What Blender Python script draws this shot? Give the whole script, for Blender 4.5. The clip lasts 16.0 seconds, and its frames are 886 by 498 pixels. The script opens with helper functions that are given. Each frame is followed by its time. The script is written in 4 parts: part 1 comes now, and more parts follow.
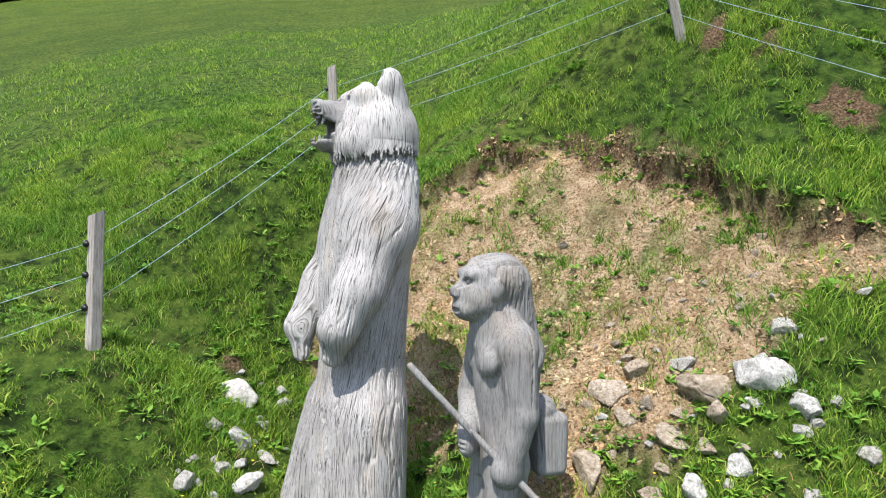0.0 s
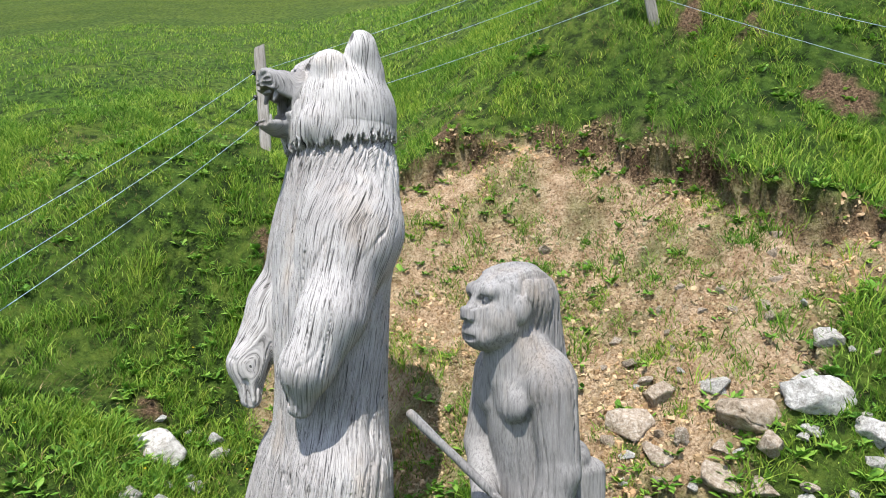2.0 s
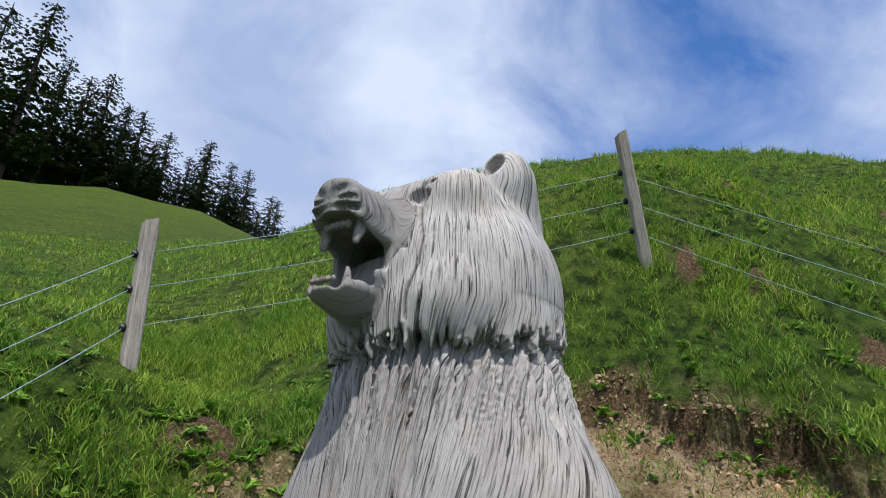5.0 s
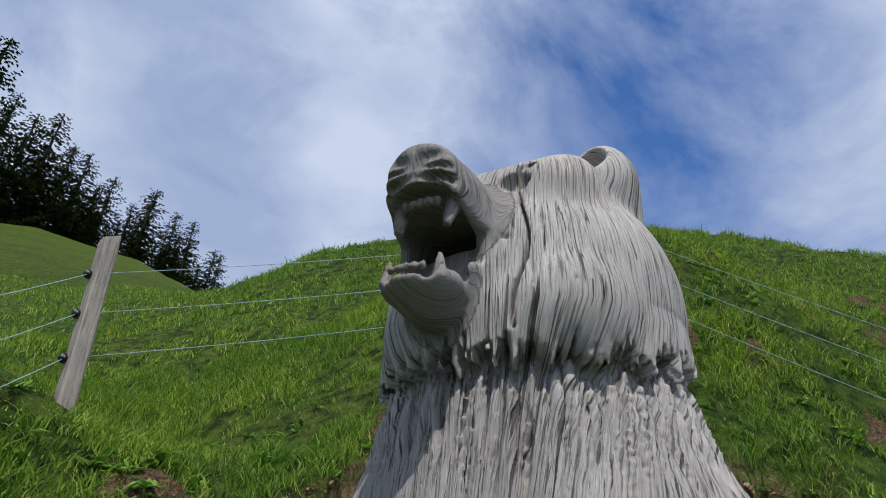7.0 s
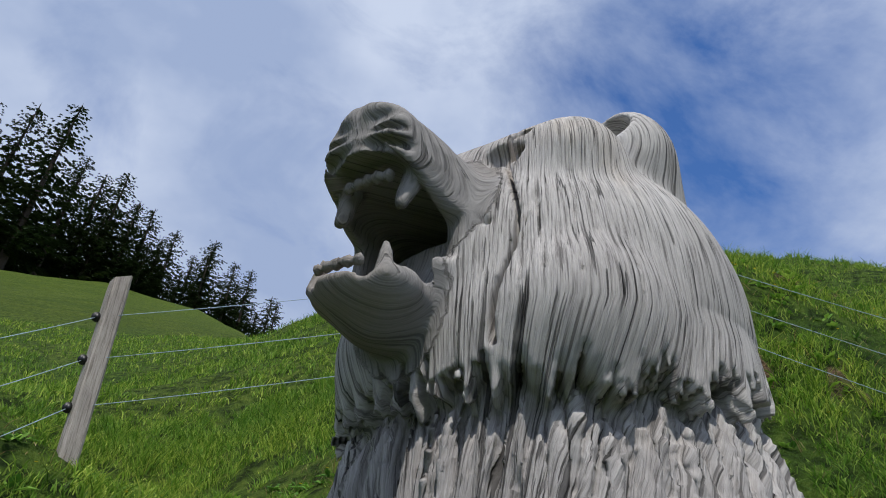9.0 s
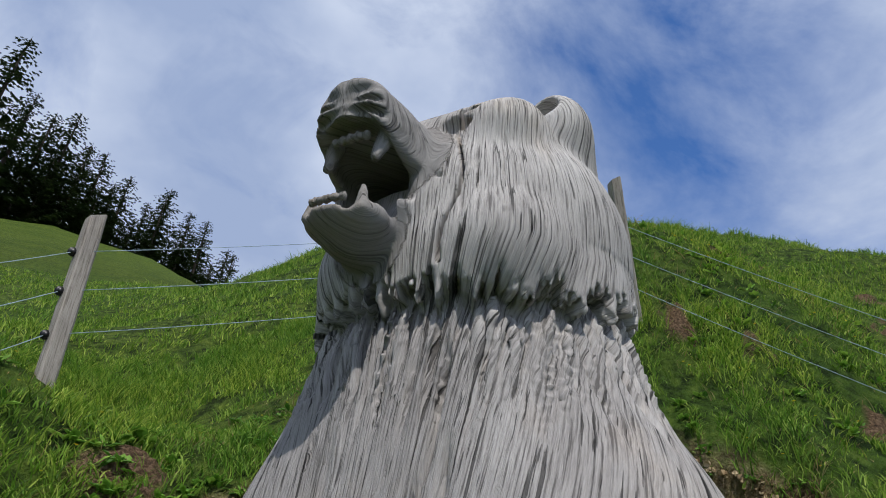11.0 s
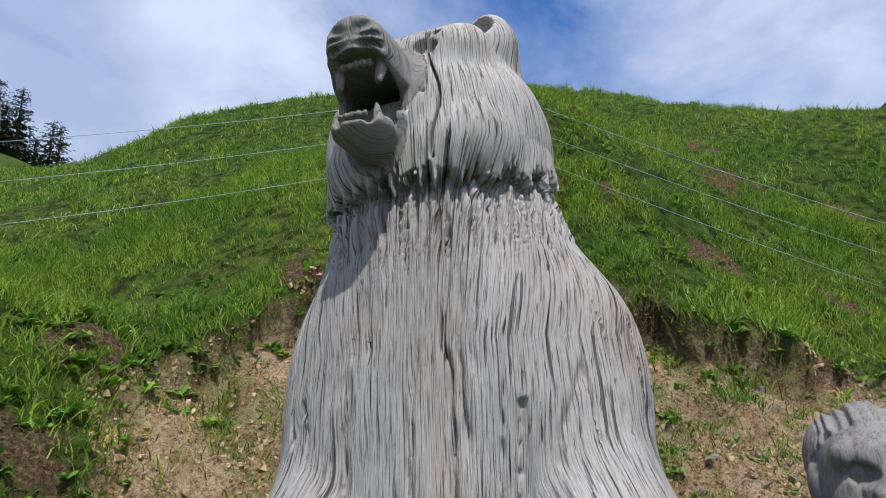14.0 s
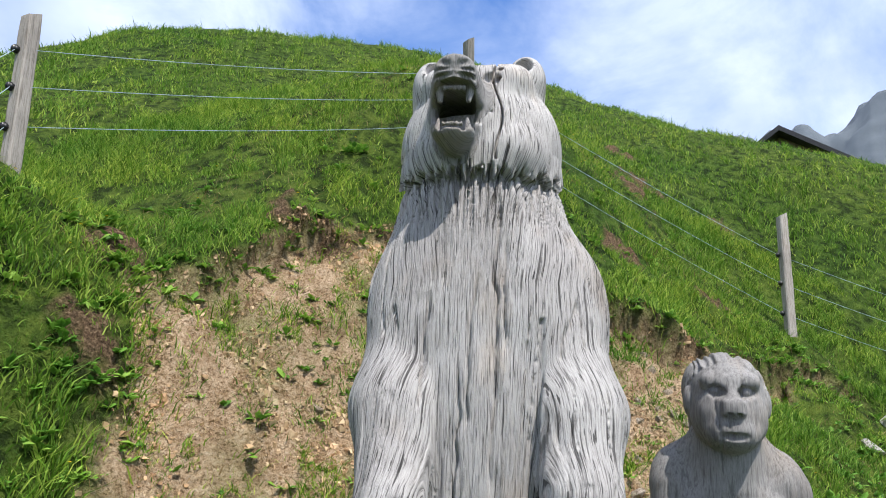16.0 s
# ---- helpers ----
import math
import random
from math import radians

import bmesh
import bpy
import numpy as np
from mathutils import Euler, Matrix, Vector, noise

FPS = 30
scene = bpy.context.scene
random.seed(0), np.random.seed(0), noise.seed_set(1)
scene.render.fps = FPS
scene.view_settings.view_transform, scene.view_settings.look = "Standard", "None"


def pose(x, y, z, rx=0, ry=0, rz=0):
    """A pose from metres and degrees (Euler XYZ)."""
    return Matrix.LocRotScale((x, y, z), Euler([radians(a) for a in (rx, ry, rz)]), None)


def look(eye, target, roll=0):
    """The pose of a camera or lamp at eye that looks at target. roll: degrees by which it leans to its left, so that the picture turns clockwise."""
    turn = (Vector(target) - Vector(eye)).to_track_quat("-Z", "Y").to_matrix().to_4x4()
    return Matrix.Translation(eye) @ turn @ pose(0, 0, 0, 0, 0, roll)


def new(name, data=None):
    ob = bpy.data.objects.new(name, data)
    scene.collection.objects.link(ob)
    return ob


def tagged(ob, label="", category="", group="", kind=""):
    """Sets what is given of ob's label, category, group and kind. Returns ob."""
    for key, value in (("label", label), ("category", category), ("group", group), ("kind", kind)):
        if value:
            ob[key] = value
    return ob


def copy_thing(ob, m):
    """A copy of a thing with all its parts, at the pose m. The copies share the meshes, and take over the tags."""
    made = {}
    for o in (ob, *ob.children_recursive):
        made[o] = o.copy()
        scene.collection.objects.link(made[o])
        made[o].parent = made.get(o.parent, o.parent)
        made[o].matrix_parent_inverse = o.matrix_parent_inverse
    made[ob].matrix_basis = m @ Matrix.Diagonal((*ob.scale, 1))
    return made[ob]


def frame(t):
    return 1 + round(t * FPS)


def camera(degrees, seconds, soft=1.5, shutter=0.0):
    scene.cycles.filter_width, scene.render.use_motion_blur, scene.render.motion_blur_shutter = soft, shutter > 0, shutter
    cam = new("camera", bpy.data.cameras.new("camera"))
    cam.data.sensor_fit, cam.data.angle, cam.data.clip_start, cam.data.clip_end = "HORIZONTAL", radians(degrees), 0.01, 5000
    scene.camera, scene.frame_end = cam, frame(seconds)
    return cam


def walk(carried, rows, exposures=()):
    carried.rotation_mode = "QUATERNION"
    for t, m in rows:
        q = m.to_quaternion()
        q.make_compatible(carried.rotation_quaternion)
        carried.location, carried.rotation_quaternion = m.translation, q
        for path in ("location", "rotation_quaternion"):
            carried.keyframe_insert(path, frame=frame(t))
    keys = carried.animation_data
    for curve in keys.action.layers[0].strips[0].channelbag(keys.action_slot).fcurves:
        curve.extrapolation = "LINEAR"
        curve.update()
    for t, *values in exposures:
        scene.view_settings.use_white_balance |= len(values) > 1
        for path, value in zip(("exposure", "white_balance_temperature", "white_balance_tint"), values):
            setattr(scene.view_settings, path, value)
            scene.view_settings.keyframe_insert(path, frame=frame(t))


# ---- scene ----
cam = camera(69.9, 16.0, soft=1.0)
PATH = [
    (0, (0.455, -3.399, 1.424), (0.421, -1.4, 1.372), 1.8),
    (0.5, (0.429, -3.316, 1.405), (0.372, -1.317, 1.418), 0.1),
    (1, (0.459, -3.183, 1.421), (0.4, -1.186, 1.333), -0.8),
    (1.5, (0.292, -2.966, 1.385), (0.39, -0.968, 1.342), -0.2),
    (2, (0.099, -2.706, 1.415), (0.353, -0.722, 1.386), 0.6),
    (2.5, (-0.046, -2.369, 1.434), (0.292, -0.398, 1.459), -0.1),
    (3, (-0.182, -2.033, 1.431), (0.337, -0.102, 1.483), 1.5),
    (3.5, (-0.334, -1.736, 1.489), (0.245, 0.167, 1.701), 0.4),
    (4, (-0.401, -1.485, 1.507), (0.218, 0.357, 1.98), -0.1),
    (4.2, (-0.436, -1.418, 1.513), (0.199, 0.398, 2.06), 0.8),
    (6.3, (-0.723, -0.752, 1.472), (0.229, 0.728, 2.422), 2.2),
    (6.5, (-0.721, -0.735, 1.478), (0.221, 0.747, 2.435), 2.6),
    (7, (-0.669, -0.721, 1.488), (0.209, 0.788, 2.465), 4.1),
    (7.5, (-0.634, -0.715, 1.489), (0.185, 0.815, 2.483), 3.7),
    (8, (-0.568, -0.629, 1.529), (0.195, 0.911, 2.552), 3.0),
    (8.2, (-0.542, -0.571, 1.551), (0.234, 0.94, 2.606), 2.8),
    (10.3, (-0.364, -0.544, 1.587), (0.174, 1.048, 2.671), 9.0),
    (10.5, (-0.377, -0.568, 1.553), (0.249, 1.02, 2.595), 8.8),
    (11, (-0.521, -0.721, 1.431), (0.322, 0.805, 2.413), 5.3),
    (11.5, (-0.524, -0.733, 1.423), (0.313, 0.818, 2.368), 5.0),
    (12, (-0.518, -0.757, 1.419), (0.325, 0.801, 2.347), 3.8),
    (12.5, (-0.515, -0.782, 1.412), (0.418, 0.721, 2.345), 3.4),
    (13, (-0.624, -0.824, 1.385), (0.389, 0.67, 2.246), -1.4),
    (13.5, (-0.78, -0.876, 1.342), (0.377, 0.61, 2.017), -5.4),
    (14, (-0.91, -0.892, 1.305), (0.38, 0.52, 1.89), -3.5),
    (14.5, (-1.076, -0.892, 1.257), (0.319, 0.435, 1.798), -1.2),
    (15, (-1.264, -0.978, 1.23), (0.238, 0.261, 1.685), -2.9),
    (15.5, (-1.438, -1.014, 1.194), (0.096, 0.212, 1.577), 2.6),
    (16, (-1.616, -1.02, 1.151), (-0.082, 0.18, 1.606), 2.6),
]
walk(cam, [(t, look(eye, target, roll)) for t, eye, target, roll in PATH], [(0.0, 0.32), (2.5, 0.30), (3.5, 0.12), (4.2, -0.12), (6.3, -0.74), (12.5, -0.74), (13.5, -0.58), (14.5, -0.42), (15.0, -0.30), (15.5, -0.13), (16.0, 0.0)])

# ---- sky, sun ----
SUN_AZ, SUN_EL = math.atan2(-0.40, -0.92), radians(62)
world = bpy.data.worlds.new("sky")
scene.world = world
world.use_nodes = True
wt = world.node_tree
wt.nodes.clear()


def link(tree, a, b):
    tree.links.new(a, b)


def node(tree, kind, **inputs):
    n = tree.nodes.new(kind)
    for k, v in inputs.items():
        n.inputs[k.replace("_", " ")].default_value = v
    return n


def mixed(t, fac, a, b, kind="MIX"):
    m = t.nodes.new("ShaderNodeMix")
    m.data_type, m.blend_type = "RGBA", kind
    for sock, v in ((m.inputs[0], fac), (m.inputs[6], a), (m.inputs[7], b)):
        if isinstance(v, (int, float)):
            sock.default_value = v
        elif isinstance(v, tuple):
            sock.default_value = (*v, 1)
        else:
            link(t, v, sock)
    return m.outputs[2]


def build_sky():
    sky = wt.nodes.new("ShaderNodeTexSky")
    sky.sky_type, sky.sun_disc = "NISHITA", False
    sky.sun_elevation, sky.sun_rotation = SUN_EL, SUN_AZ
    sky.altitude, sky.air_density, sky.dust_density, sky.ozone_density = 1200, 1.2, 0.1, 5.0
    blue = node(wt, "ShaderNodeBackground", Strength=0.15)
    deep = mixed(wt, 1.0, sky.outputs[0], (0.85, 1.2, 1.65), "MULTIPLY")
    link(wt, deep, blue.inputs[0])
    co = wt.nodes.new("ShaderNodeTexCoord")
    # large soft clouds with one gap of open sky over the ridge
    mp = wt.nodes.new("ShaderNodeMapping")
    mp.inputs["Scale"].default_value = (1.0, 1.0, 1.5)
    link(wt, co.outputs["Generated"], mp.inputs[0])
    big = node(wt, "ShaderNodeTexNoise", Scale=2.6, Detail=7.0, Roughness=0.6, Distortion=0.6)
    link(wt, mp.outputs[0], big.inputs["Vector"])
    gap = wt.nodes.new("ShaderNodeVectorMath")
    gap.operation = "DOT_PRODUCT"
    gap.inputs[1].default_value = (0.62, 0.47, 0.62)
    link(wt, co.outputs["Generated"], gap.inputs[0])
    near = node(wt, "ShaderNodeMapRange")
    near.inputs["From Min"].default_value, near.inputs["From Max"].default_value = 0.925, 0.995
    near.inputs["To Min"].default_value, near.inputs["To Max"].default_value = 0.0, 0.27
    link(wt, gap.outputs["Value"], near.inputs["Value"])
    sub = wt.nodes.new("ShaderNodeMath")
    sub.operation = "SUBTRACT"
    link(wt, big.outputs[0], sub.inputs[0])
    link(wt, near.outputs[0], sub.inputs[1])
    cover = wt.nodes.new("ShaderNodeValToRGB")
    cover.color_ramp.elements[0].position, cover.color_ramp.elements[1].position = 0.10, 0.50
    link(wt, sub.outputs[0], cover.inputs[0])
    small = node(wt, "ShaderNodeTexNoise", Scale=3.3, Detail=5.0, Roughness=0.5)
    link(wt, mp.outputs[0], small.inputs["Vector"])
    tone = wt.nodes.new("ShaderNodeValToRGB")
    tone.color_ramp.elements[0].color, tone.color_ramp.elements[0].position = (0.34, 0.43, 0.64, 1), 0.36
    tone.color_ramp.elements[1].color, tone.color_ramp.elements[1].position = (0.58, 0.66, 0.83, 1), 0.62
    link(wt, small.outputs[0], tone.inputs[0])
    cloud = node(wt, "ShaderNodeBackground", Strength=1.68)
    link(wt, tone.outputs[0], cloud.inputs[0])
    mix = wt.nodes.new("ShaderNodeMixShader")
    link(wt, cover.outputs[0], mix.inputs[0])
    link(wt, blue.outputs[0], mix.inputs[1])
    link(wt, cloud.outputs[0], mix.inputs[2])
    out = wt.nodes.new("ShaderNodeOutputWorld")
    link(wt, mix.outputs[0], out.inputs[0])


build_sky()
sun = new("sun", bpy.data.lights.new("sun", "SUN"))
sun.data.energy, sun.data.angle, sun.data.color = 6.0, radians(0.5), (1.0, 0.965, 0.91)
to_sun = Vector((math.sin(SUN_AZ) * math.cos(SUN_EL), math.cos(SUN_AZ) * math.cos(SUN_EL), math.sin(SUN_EL)))
sun.matrix_world = look(to_sun * 60, (0, 0, 0))


# ---- materials ----
def material(name, rough=0.8, specular=0.3):
    m = bpy.data.materials.new(name)
    m.use_nodes = True
    b = m.node_tree.nodes["Principled BSDF"]
    b.inputs["Roughness"].default_value = rough
    b.inputs["Specular IOR Level"].default_value = specular
    return m, m.node_tree, b


def coords(t, scale, space="Object"):
    co, mp = t.nodes.new("ShaderNodeTexCoord"), t.nodes.new("ShaderNodeMapping")
    mp.inputs["Scale"].default_value = scale
    link(t, co.outputs[space], mp.inputs[0])
    return mp.outputs[0]


def noise_node(t, vec, scale, detail=5.0, rough=0.6, dist=0.0):
    n = node(t, "ShaderNodeTexNoise", Scale=scale, Detail=detail, Roughness=rough, Distortion=dist)
    if vec is not None:
        link(t, vec, n.inputs["Vector"])
    return n.outputs[0]


def ramp(t, fac, *stops):
    r = t.nodes.new("ShaderNodeValToRGB")
    e = r.color_ramp.elements
    while len(e) < len(stops):
        e.new(0.5)
    for el, (p, col) in zip(e, stops):
        el.position, el.color = p, (*col, 1)
    link(t, fac, r.inputs[0])
    return r.outputs[0]


def bump(t, b, height, strength, distance):
    n = node(t, "ShaderNodeBump", Strength=strength, Distance=distance)
    link(t, height, n.inputs["Height"])
    if b.inputs["Normal"].links:
        link(t, b.inputs["Normal"].links[0].from_socket, n.inputs["Normal"])
    link(t, n.outputs[0], b.inputs["Normal"])


def weathered_wood(name, light, dark, grain=(300, 300, 8.0), depth=0.009, follow=False, slits=()):
    """Silver-grey weathered timber: long grain, drying cracks, paler worn patches, a little brown and lichen."""
    m, t, b = material(name, 0.85, 0.2)
    def along(kx, kz):
        if not follow:
            return coords(t, (grain[0] * kx, grain[1] * kx, grain[2] * kz))
        at, mp = t.nodes.new("ShaderNodeAttribute"), t.nodes.new("ShaderNodeMapping")
        at.attribute_name = "grain"
        mp.inputs["Scale"].default_value = (grain[0] * kx, grain[1] * kx * 0.4, grain[2] * kz)
        link(t, at.outputs["Vector"], mp.inputs[0])
        return mp.outputs[0]

    fibre = noise_node(t, along(1, 1), 1.0, 6.0, 0.62, 0.12)
    fine = noise_node(t, along(2.4, 4), 1.0, 5.0, 0.7, 0.1)
    patch = noise_node(t, coords(t, (3, 3, 1.6)), 1.0, 4.0, 0.6)
    base = ramp(t, fibre, (0.39, dark), (0.455, tuple(0.7 * a + 0.3 * c for a, c in zip(light, dark))), (0.54, light))
    col = mixed(t, 1.0, base, ramp(t, patch, (0.38, (0.80, 0.78, 0.77)), (0.62, (1.1, 1.09, 1.08))), "MULTIPLY")
    col = mixed(t, 0.6, col, ramp(t, fine, (0.3, (0.5, 0.49, 0.48)), (0.6, (1.15, 1.15, 1.15))), "MULTIPLY")
    tone = t.nodes.new("ShaderNodeAttribute")
    tone.attribute_name = "tone"
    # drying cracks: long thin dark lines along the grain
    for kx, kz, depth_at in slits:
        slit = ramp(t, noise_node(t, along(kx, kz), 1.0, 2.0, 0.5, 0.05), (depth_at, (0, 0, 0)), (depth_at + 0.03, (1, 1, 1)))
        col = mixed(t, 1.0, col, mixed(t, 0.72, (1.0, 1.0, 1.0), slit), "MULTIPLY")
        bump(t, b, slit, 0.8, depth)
    if follow:
        # the smooth muzzle hardly shows its grain
        col = mixed(t, ramp(t, tone.outputs["Fac"], (0.60, (0.5, 0.5, 0.5)), (0.82, (0, 0, 0))), col, tuple(0.55 * p + 0.45 * q for p, q in zip(light, dark)))
        col = mixed(t, 1.0, col, tone.outputs["Fac"], "MULTIPLY")
    tint = ramp(t, noise_node(t, coords(t, (4.3, 4.3, 2.2)), 1.0, 5.0), (0.55, (1, 1, 1)), (0.75, (1.05, 0.93, 0.8)))
    col = mixed(t, 1.0, col, tint, "MULTIPLY")
    link(t, col, b.inputs["Base Color"])
    bump(t, b, fibre, 0.8, depth)
    bump(t, b, fine, 0.6, depth * 0.35)
    return m


def ground_material():
    m, t, b = material("meadow_and_earth", 0.95, 0.1)
    at = t.nodes.new("ShaderNodeAttribute")
    at.attribute_name = "earth"
    sep = t.nodes.new("ShaderNodeSeparateColor")
    link(t, at.outputs["Color"], sep.inputs[0])
    vec = coords(t, (1, 1, 1))
    n1, n2, n3 = noise_node(t, vec, 0.45, 5), noise_node(t, vec, 9, 6, 0.65), noise_node(t, vec, 60, 5, 0.7)
    grass = ramp(t, n2, (0.40, (0.022, 0.04, 0.010)), (0.5, (0.065, 0.115, 0.02)), (0.66, (0.13, 0.19, 0.035)))
    grass = mixed(t, 1.0, grass, ramp(t, n1, (0.35, (0.75, 0.85, 0.7)), (0.65, (1.25, 1.1, 1.0))), "MULTIPLY")
    # the meadow passes to this slightly darker olive between 13 and 24 m out
    far_meadow = ramp(t, n2, (0.38, (0.022, 0.044, 0.006)), (0.62, (0.10, 0.145, 0.022)))
    far_meadow = mixed(t, 1.0, far_meadow, ramp(t, n1, (0.35, (0.8, 0.85, 0.8)), (0.65, (1.2, 1.1, 1.0))), "MULTIPLY")
    grass = mixed(t, sep.outputs[2], grass, far_meadow)
    sand = ramp(t, n3, (0.35, (0.22, 0.145, 0.085)), (0.48, (0.52, 0.375, 0.24)), (0.68, (0.66, 0.53, 0.39)))
    sand = mixed(t, 1.0, sand, ramp(t, n2, (0.35, (0.7, 0.62, 0.52)), (0.6, (1.1, 1.08, 1.05))), "MULTIPLY")
    # dark soil; also carries the shade painted under the turf's torn edge
    soil = ramp(t, n3, (0.34, (0.045, 0.03, 0.019)), (0.5, (0.15, 0.095, 0.055)), (0.66, (0.33, 0.225, 0.14)))
    col = mixed(t, sep.outputs[0], grass, sand)
    col = mixed(t, sep.outputs[1], col, soil)
    link(t, col, b.inputs["Base Color"])
    bump(t, b, n3, 1.0, 0.055)
    bump(t, b, n2, 0.6, 0.05)
    return m


def leaf_material(name, low, mid, high, back=0.35):
    m, t, b = material(name, 0.6, 0.22)
    geo = t.nodes.new("ShaderNodeNewGeometry")
    vec = coords(t, (1, 1, 1))
    wide = noise_node(t, vec, 1.3, 4)
    col = ramp(t, geo.outputs["Random Per Island"], (0.0, low), (0.5, mid), (1.0, high))
    col = mixed(t, 1.0, col, ramp(t, wide, (0.36, (0.72, 0.82, 0.7)), (0.64, (1.28, 1.12, 0.95))), "MULTIPLY")
    link(t, col, b.inputs["Base Color"])
    tr = t.nodes.new("ShaderNodeBsdfTranslucent")
    link(t, col, tr.inputs[0])
    mx = t.nodes.new("ShaderNodeMixShader")
    mx.inputs[0].default_value = back
    out = t.nodes["Material Output"]
    link(t, b.outputs[0], mx.inputs[1])
    link(t, tr.outputs[0], mx.inputs[2])
    link(t, mx.outputs[0], out.inputs[0])
    return m


def rock_material(name, dark, mid, light):
    m, t, b = material(name, 0.9, 0.25)
    ob = t.nodes.new("ShaderNodeObjectInfo")
    vec = coords(t, (1, 1, 1))
    n1, n2 = noise_node(t, vec, 7, 6, 0.65, 0.4), noise_node(t, vec, 45, 6, 0.7)
    col = ramp(t, n1, (0.32, dark), (0.48, mid), (0.62, light))
    col = mixed(t, 0.6, col, ramp(t, n2, (0.36, (0.55, 0.53, 0.5)), (0.6, (1.1, 1.1, 1.1))), "MULTIPLY")
    col = mixed(t, 1.0, col, ramp(t, ob.outputs["Random"], (0.0, (0.86, 0.83, 0.78)), (1.0, (1.06, 1.06, 1.06))), "MULTIPLY")
    link(t, col, b.inputs["Base Color"])
    bump(t, b, n1, 0.7, 0.03)
    bump(t, b, n2, 0.7, 0.008)
    return m


def plain_material(name, col, rough=0.6, spec=0.3, vary=0.25, scale=20.0):
    m, t, b = material(name, rough, spec)
    n = noise_node(t, coords(t, (1, 1, 1)), scale, 5)
    link(t, ramp(t, n, (0.3, tuple(c * (1 - vary) for c in col)), (0.7, tuple(c * (1 + vary) for c in col))), b.inputs["Base Color"])
    bump(t, b, n, 0.3, 0.004)
    return m


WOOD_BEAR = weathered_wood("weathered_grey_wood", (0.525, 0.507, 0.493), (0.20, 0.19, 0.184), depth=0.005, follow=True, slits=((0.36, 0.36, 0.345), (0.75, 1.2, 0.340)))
WOOD_MAN = weathered_wood("smooth_grey_wood", (0.26, 0.252, 0.246), (0.165, 0.16, 0.156), (120, 120, 6.0), 0.003)
WOOD_POST = weathered_wood("grey_post_wood", (0.46, 0.42, 0.38), (0.26, 0.23, 0.20), (150, 150, 6.0), 0.004)
GROUND = ground_material()
GRASS = leaf_material("grass_blade", (0.05, 0.115, 0.014), (0.15, 0.31, 0.032), (0.42, 0.54, 0.11), 0.4)
WEED = leaf_material("weed_leaf", (0.06, 0.16, 0.022), (0.14, 0.31, 0.04), (0.26, 0.43, 0.08), 0.35)
STRAW = leaf_material("dry_grass", (0.22, 0.15, 0.07), (0.38, 0.28, 0.14), (0.5, 0.4, 0.24), 0.25)
ROOT = leaf_material("root_fibre", (0.07, 0.045, 0.028), (0.14, 0.09, 0.055), (0.26, 0.18, 0.11), 0.1)
NEEDLE = leaf_material("fir_needles", (0.026, 0.046, 0.022), (0.045, 0.075, 0.034), (0.075, 0.11, 0.046), 0.15)
BARK = plain_material("fir_bark", (0.06, 0.045, 0.035), 0.9)
ROCK_WHITE = rock_material("pale_limestone", (0.30, 0.285, 0.26), (0.52, 0.50, 0.475), (0.72, 0.71, 0.69))
ROCK_TAN = rock_material("tan_sandstone", (0.22, 0.17, 0.12), (0.42, 0.34, 0.26), (0.56, 0.49, 0.41))
FLOWER = leaf_material("buttercup", (0.7, 0.5, 0.02), (0.8, 0.6, 0.03), (0.85, 0.68, 0.05), 0.2)
CRUMB = leaf_material("earth_crumbs", (0.20, 0.13, 0.075), (0.40, 0.285, 0.18), (0.54, 0.42, 0.30), 0.0)
WIRE = plain_material("fence_cord", (0.34, 0.45, 0.54), 0.4, 0.4, 0.3, 300.0)
PLASTIC = plain_material("black_plastic", (0.012, 0.012, 0.014), 0.4, 0.5, 0.2)
ROOF = plain_material("dark_roof", (0.035, 0.035, 0.04), 0.7, 0.3, 0.3, 6.0)
WALL = plain_material("house_timber", (0.10, 0.07, 0.05), 0.8, 0.2, 0.3, 6.0)
MOUNTAIN = rock_material("grey_mountain", (0.03, 0.045, 0.045), (0.09, 0.115, 0.14), (0.26, 0.29, 0.34))


# ---- mesh helpers ----
def mesh_from(name, verts, faces, mat, smooth=True):
    """A mesh from arrays: verts (n, 3), faces a list of arrays (m, corners)."""
    me = bpy.data.meshes.new(name)
    verts = np.asarray(verts, np.float32)
    me.vertices.add(len(verts))
    me.vertices.foreach_set("co", verts.ravel())
    idx = np.concatenate([f.ravel() for f in faces]).astype(np.int32)
    size = np.concatenate([np.full(len(f), f.shape[1]) for f in faces])
    me.loops.add(len(idx))
    me.loops.foreach_set("vertex_index", idx)
    me.polygons.add(len(size))
    me.polygons.foreach_set("loop_start", np.r_[0, np.cumsum(size)[:-1]].astype(np.int32))
    me.polygons.foreach_set("use_smooth", np.full(len(size), smooth))
    me.update(calc_edges=True)
    me.materials.append(mat)
    return me


def part(name, bm, mat, parent=None, label="", smooth=False):
    me = bpy.data.meshes.new(name)
    bm.to_mesh(me)
    bm.free()
    me.materials.append(mat)
    for p in me.polygons:
        p.use_smooth = smooth
    ob = new(name, me)
    ob.parent = parent
    return tagged(ob, label)


def lattice(ix, iy, iz):
    h = (ix * 374761393 + iy * 668265263 + iz * 2147483647) & 0xFFFFFFFF
    h = ((h ^ (h >> 13)) * 1274126177) & 0xFFFFFFFF
    return ((h ^ (h >> 16)) & 0xFFFF) / 32767.5 - 1.0


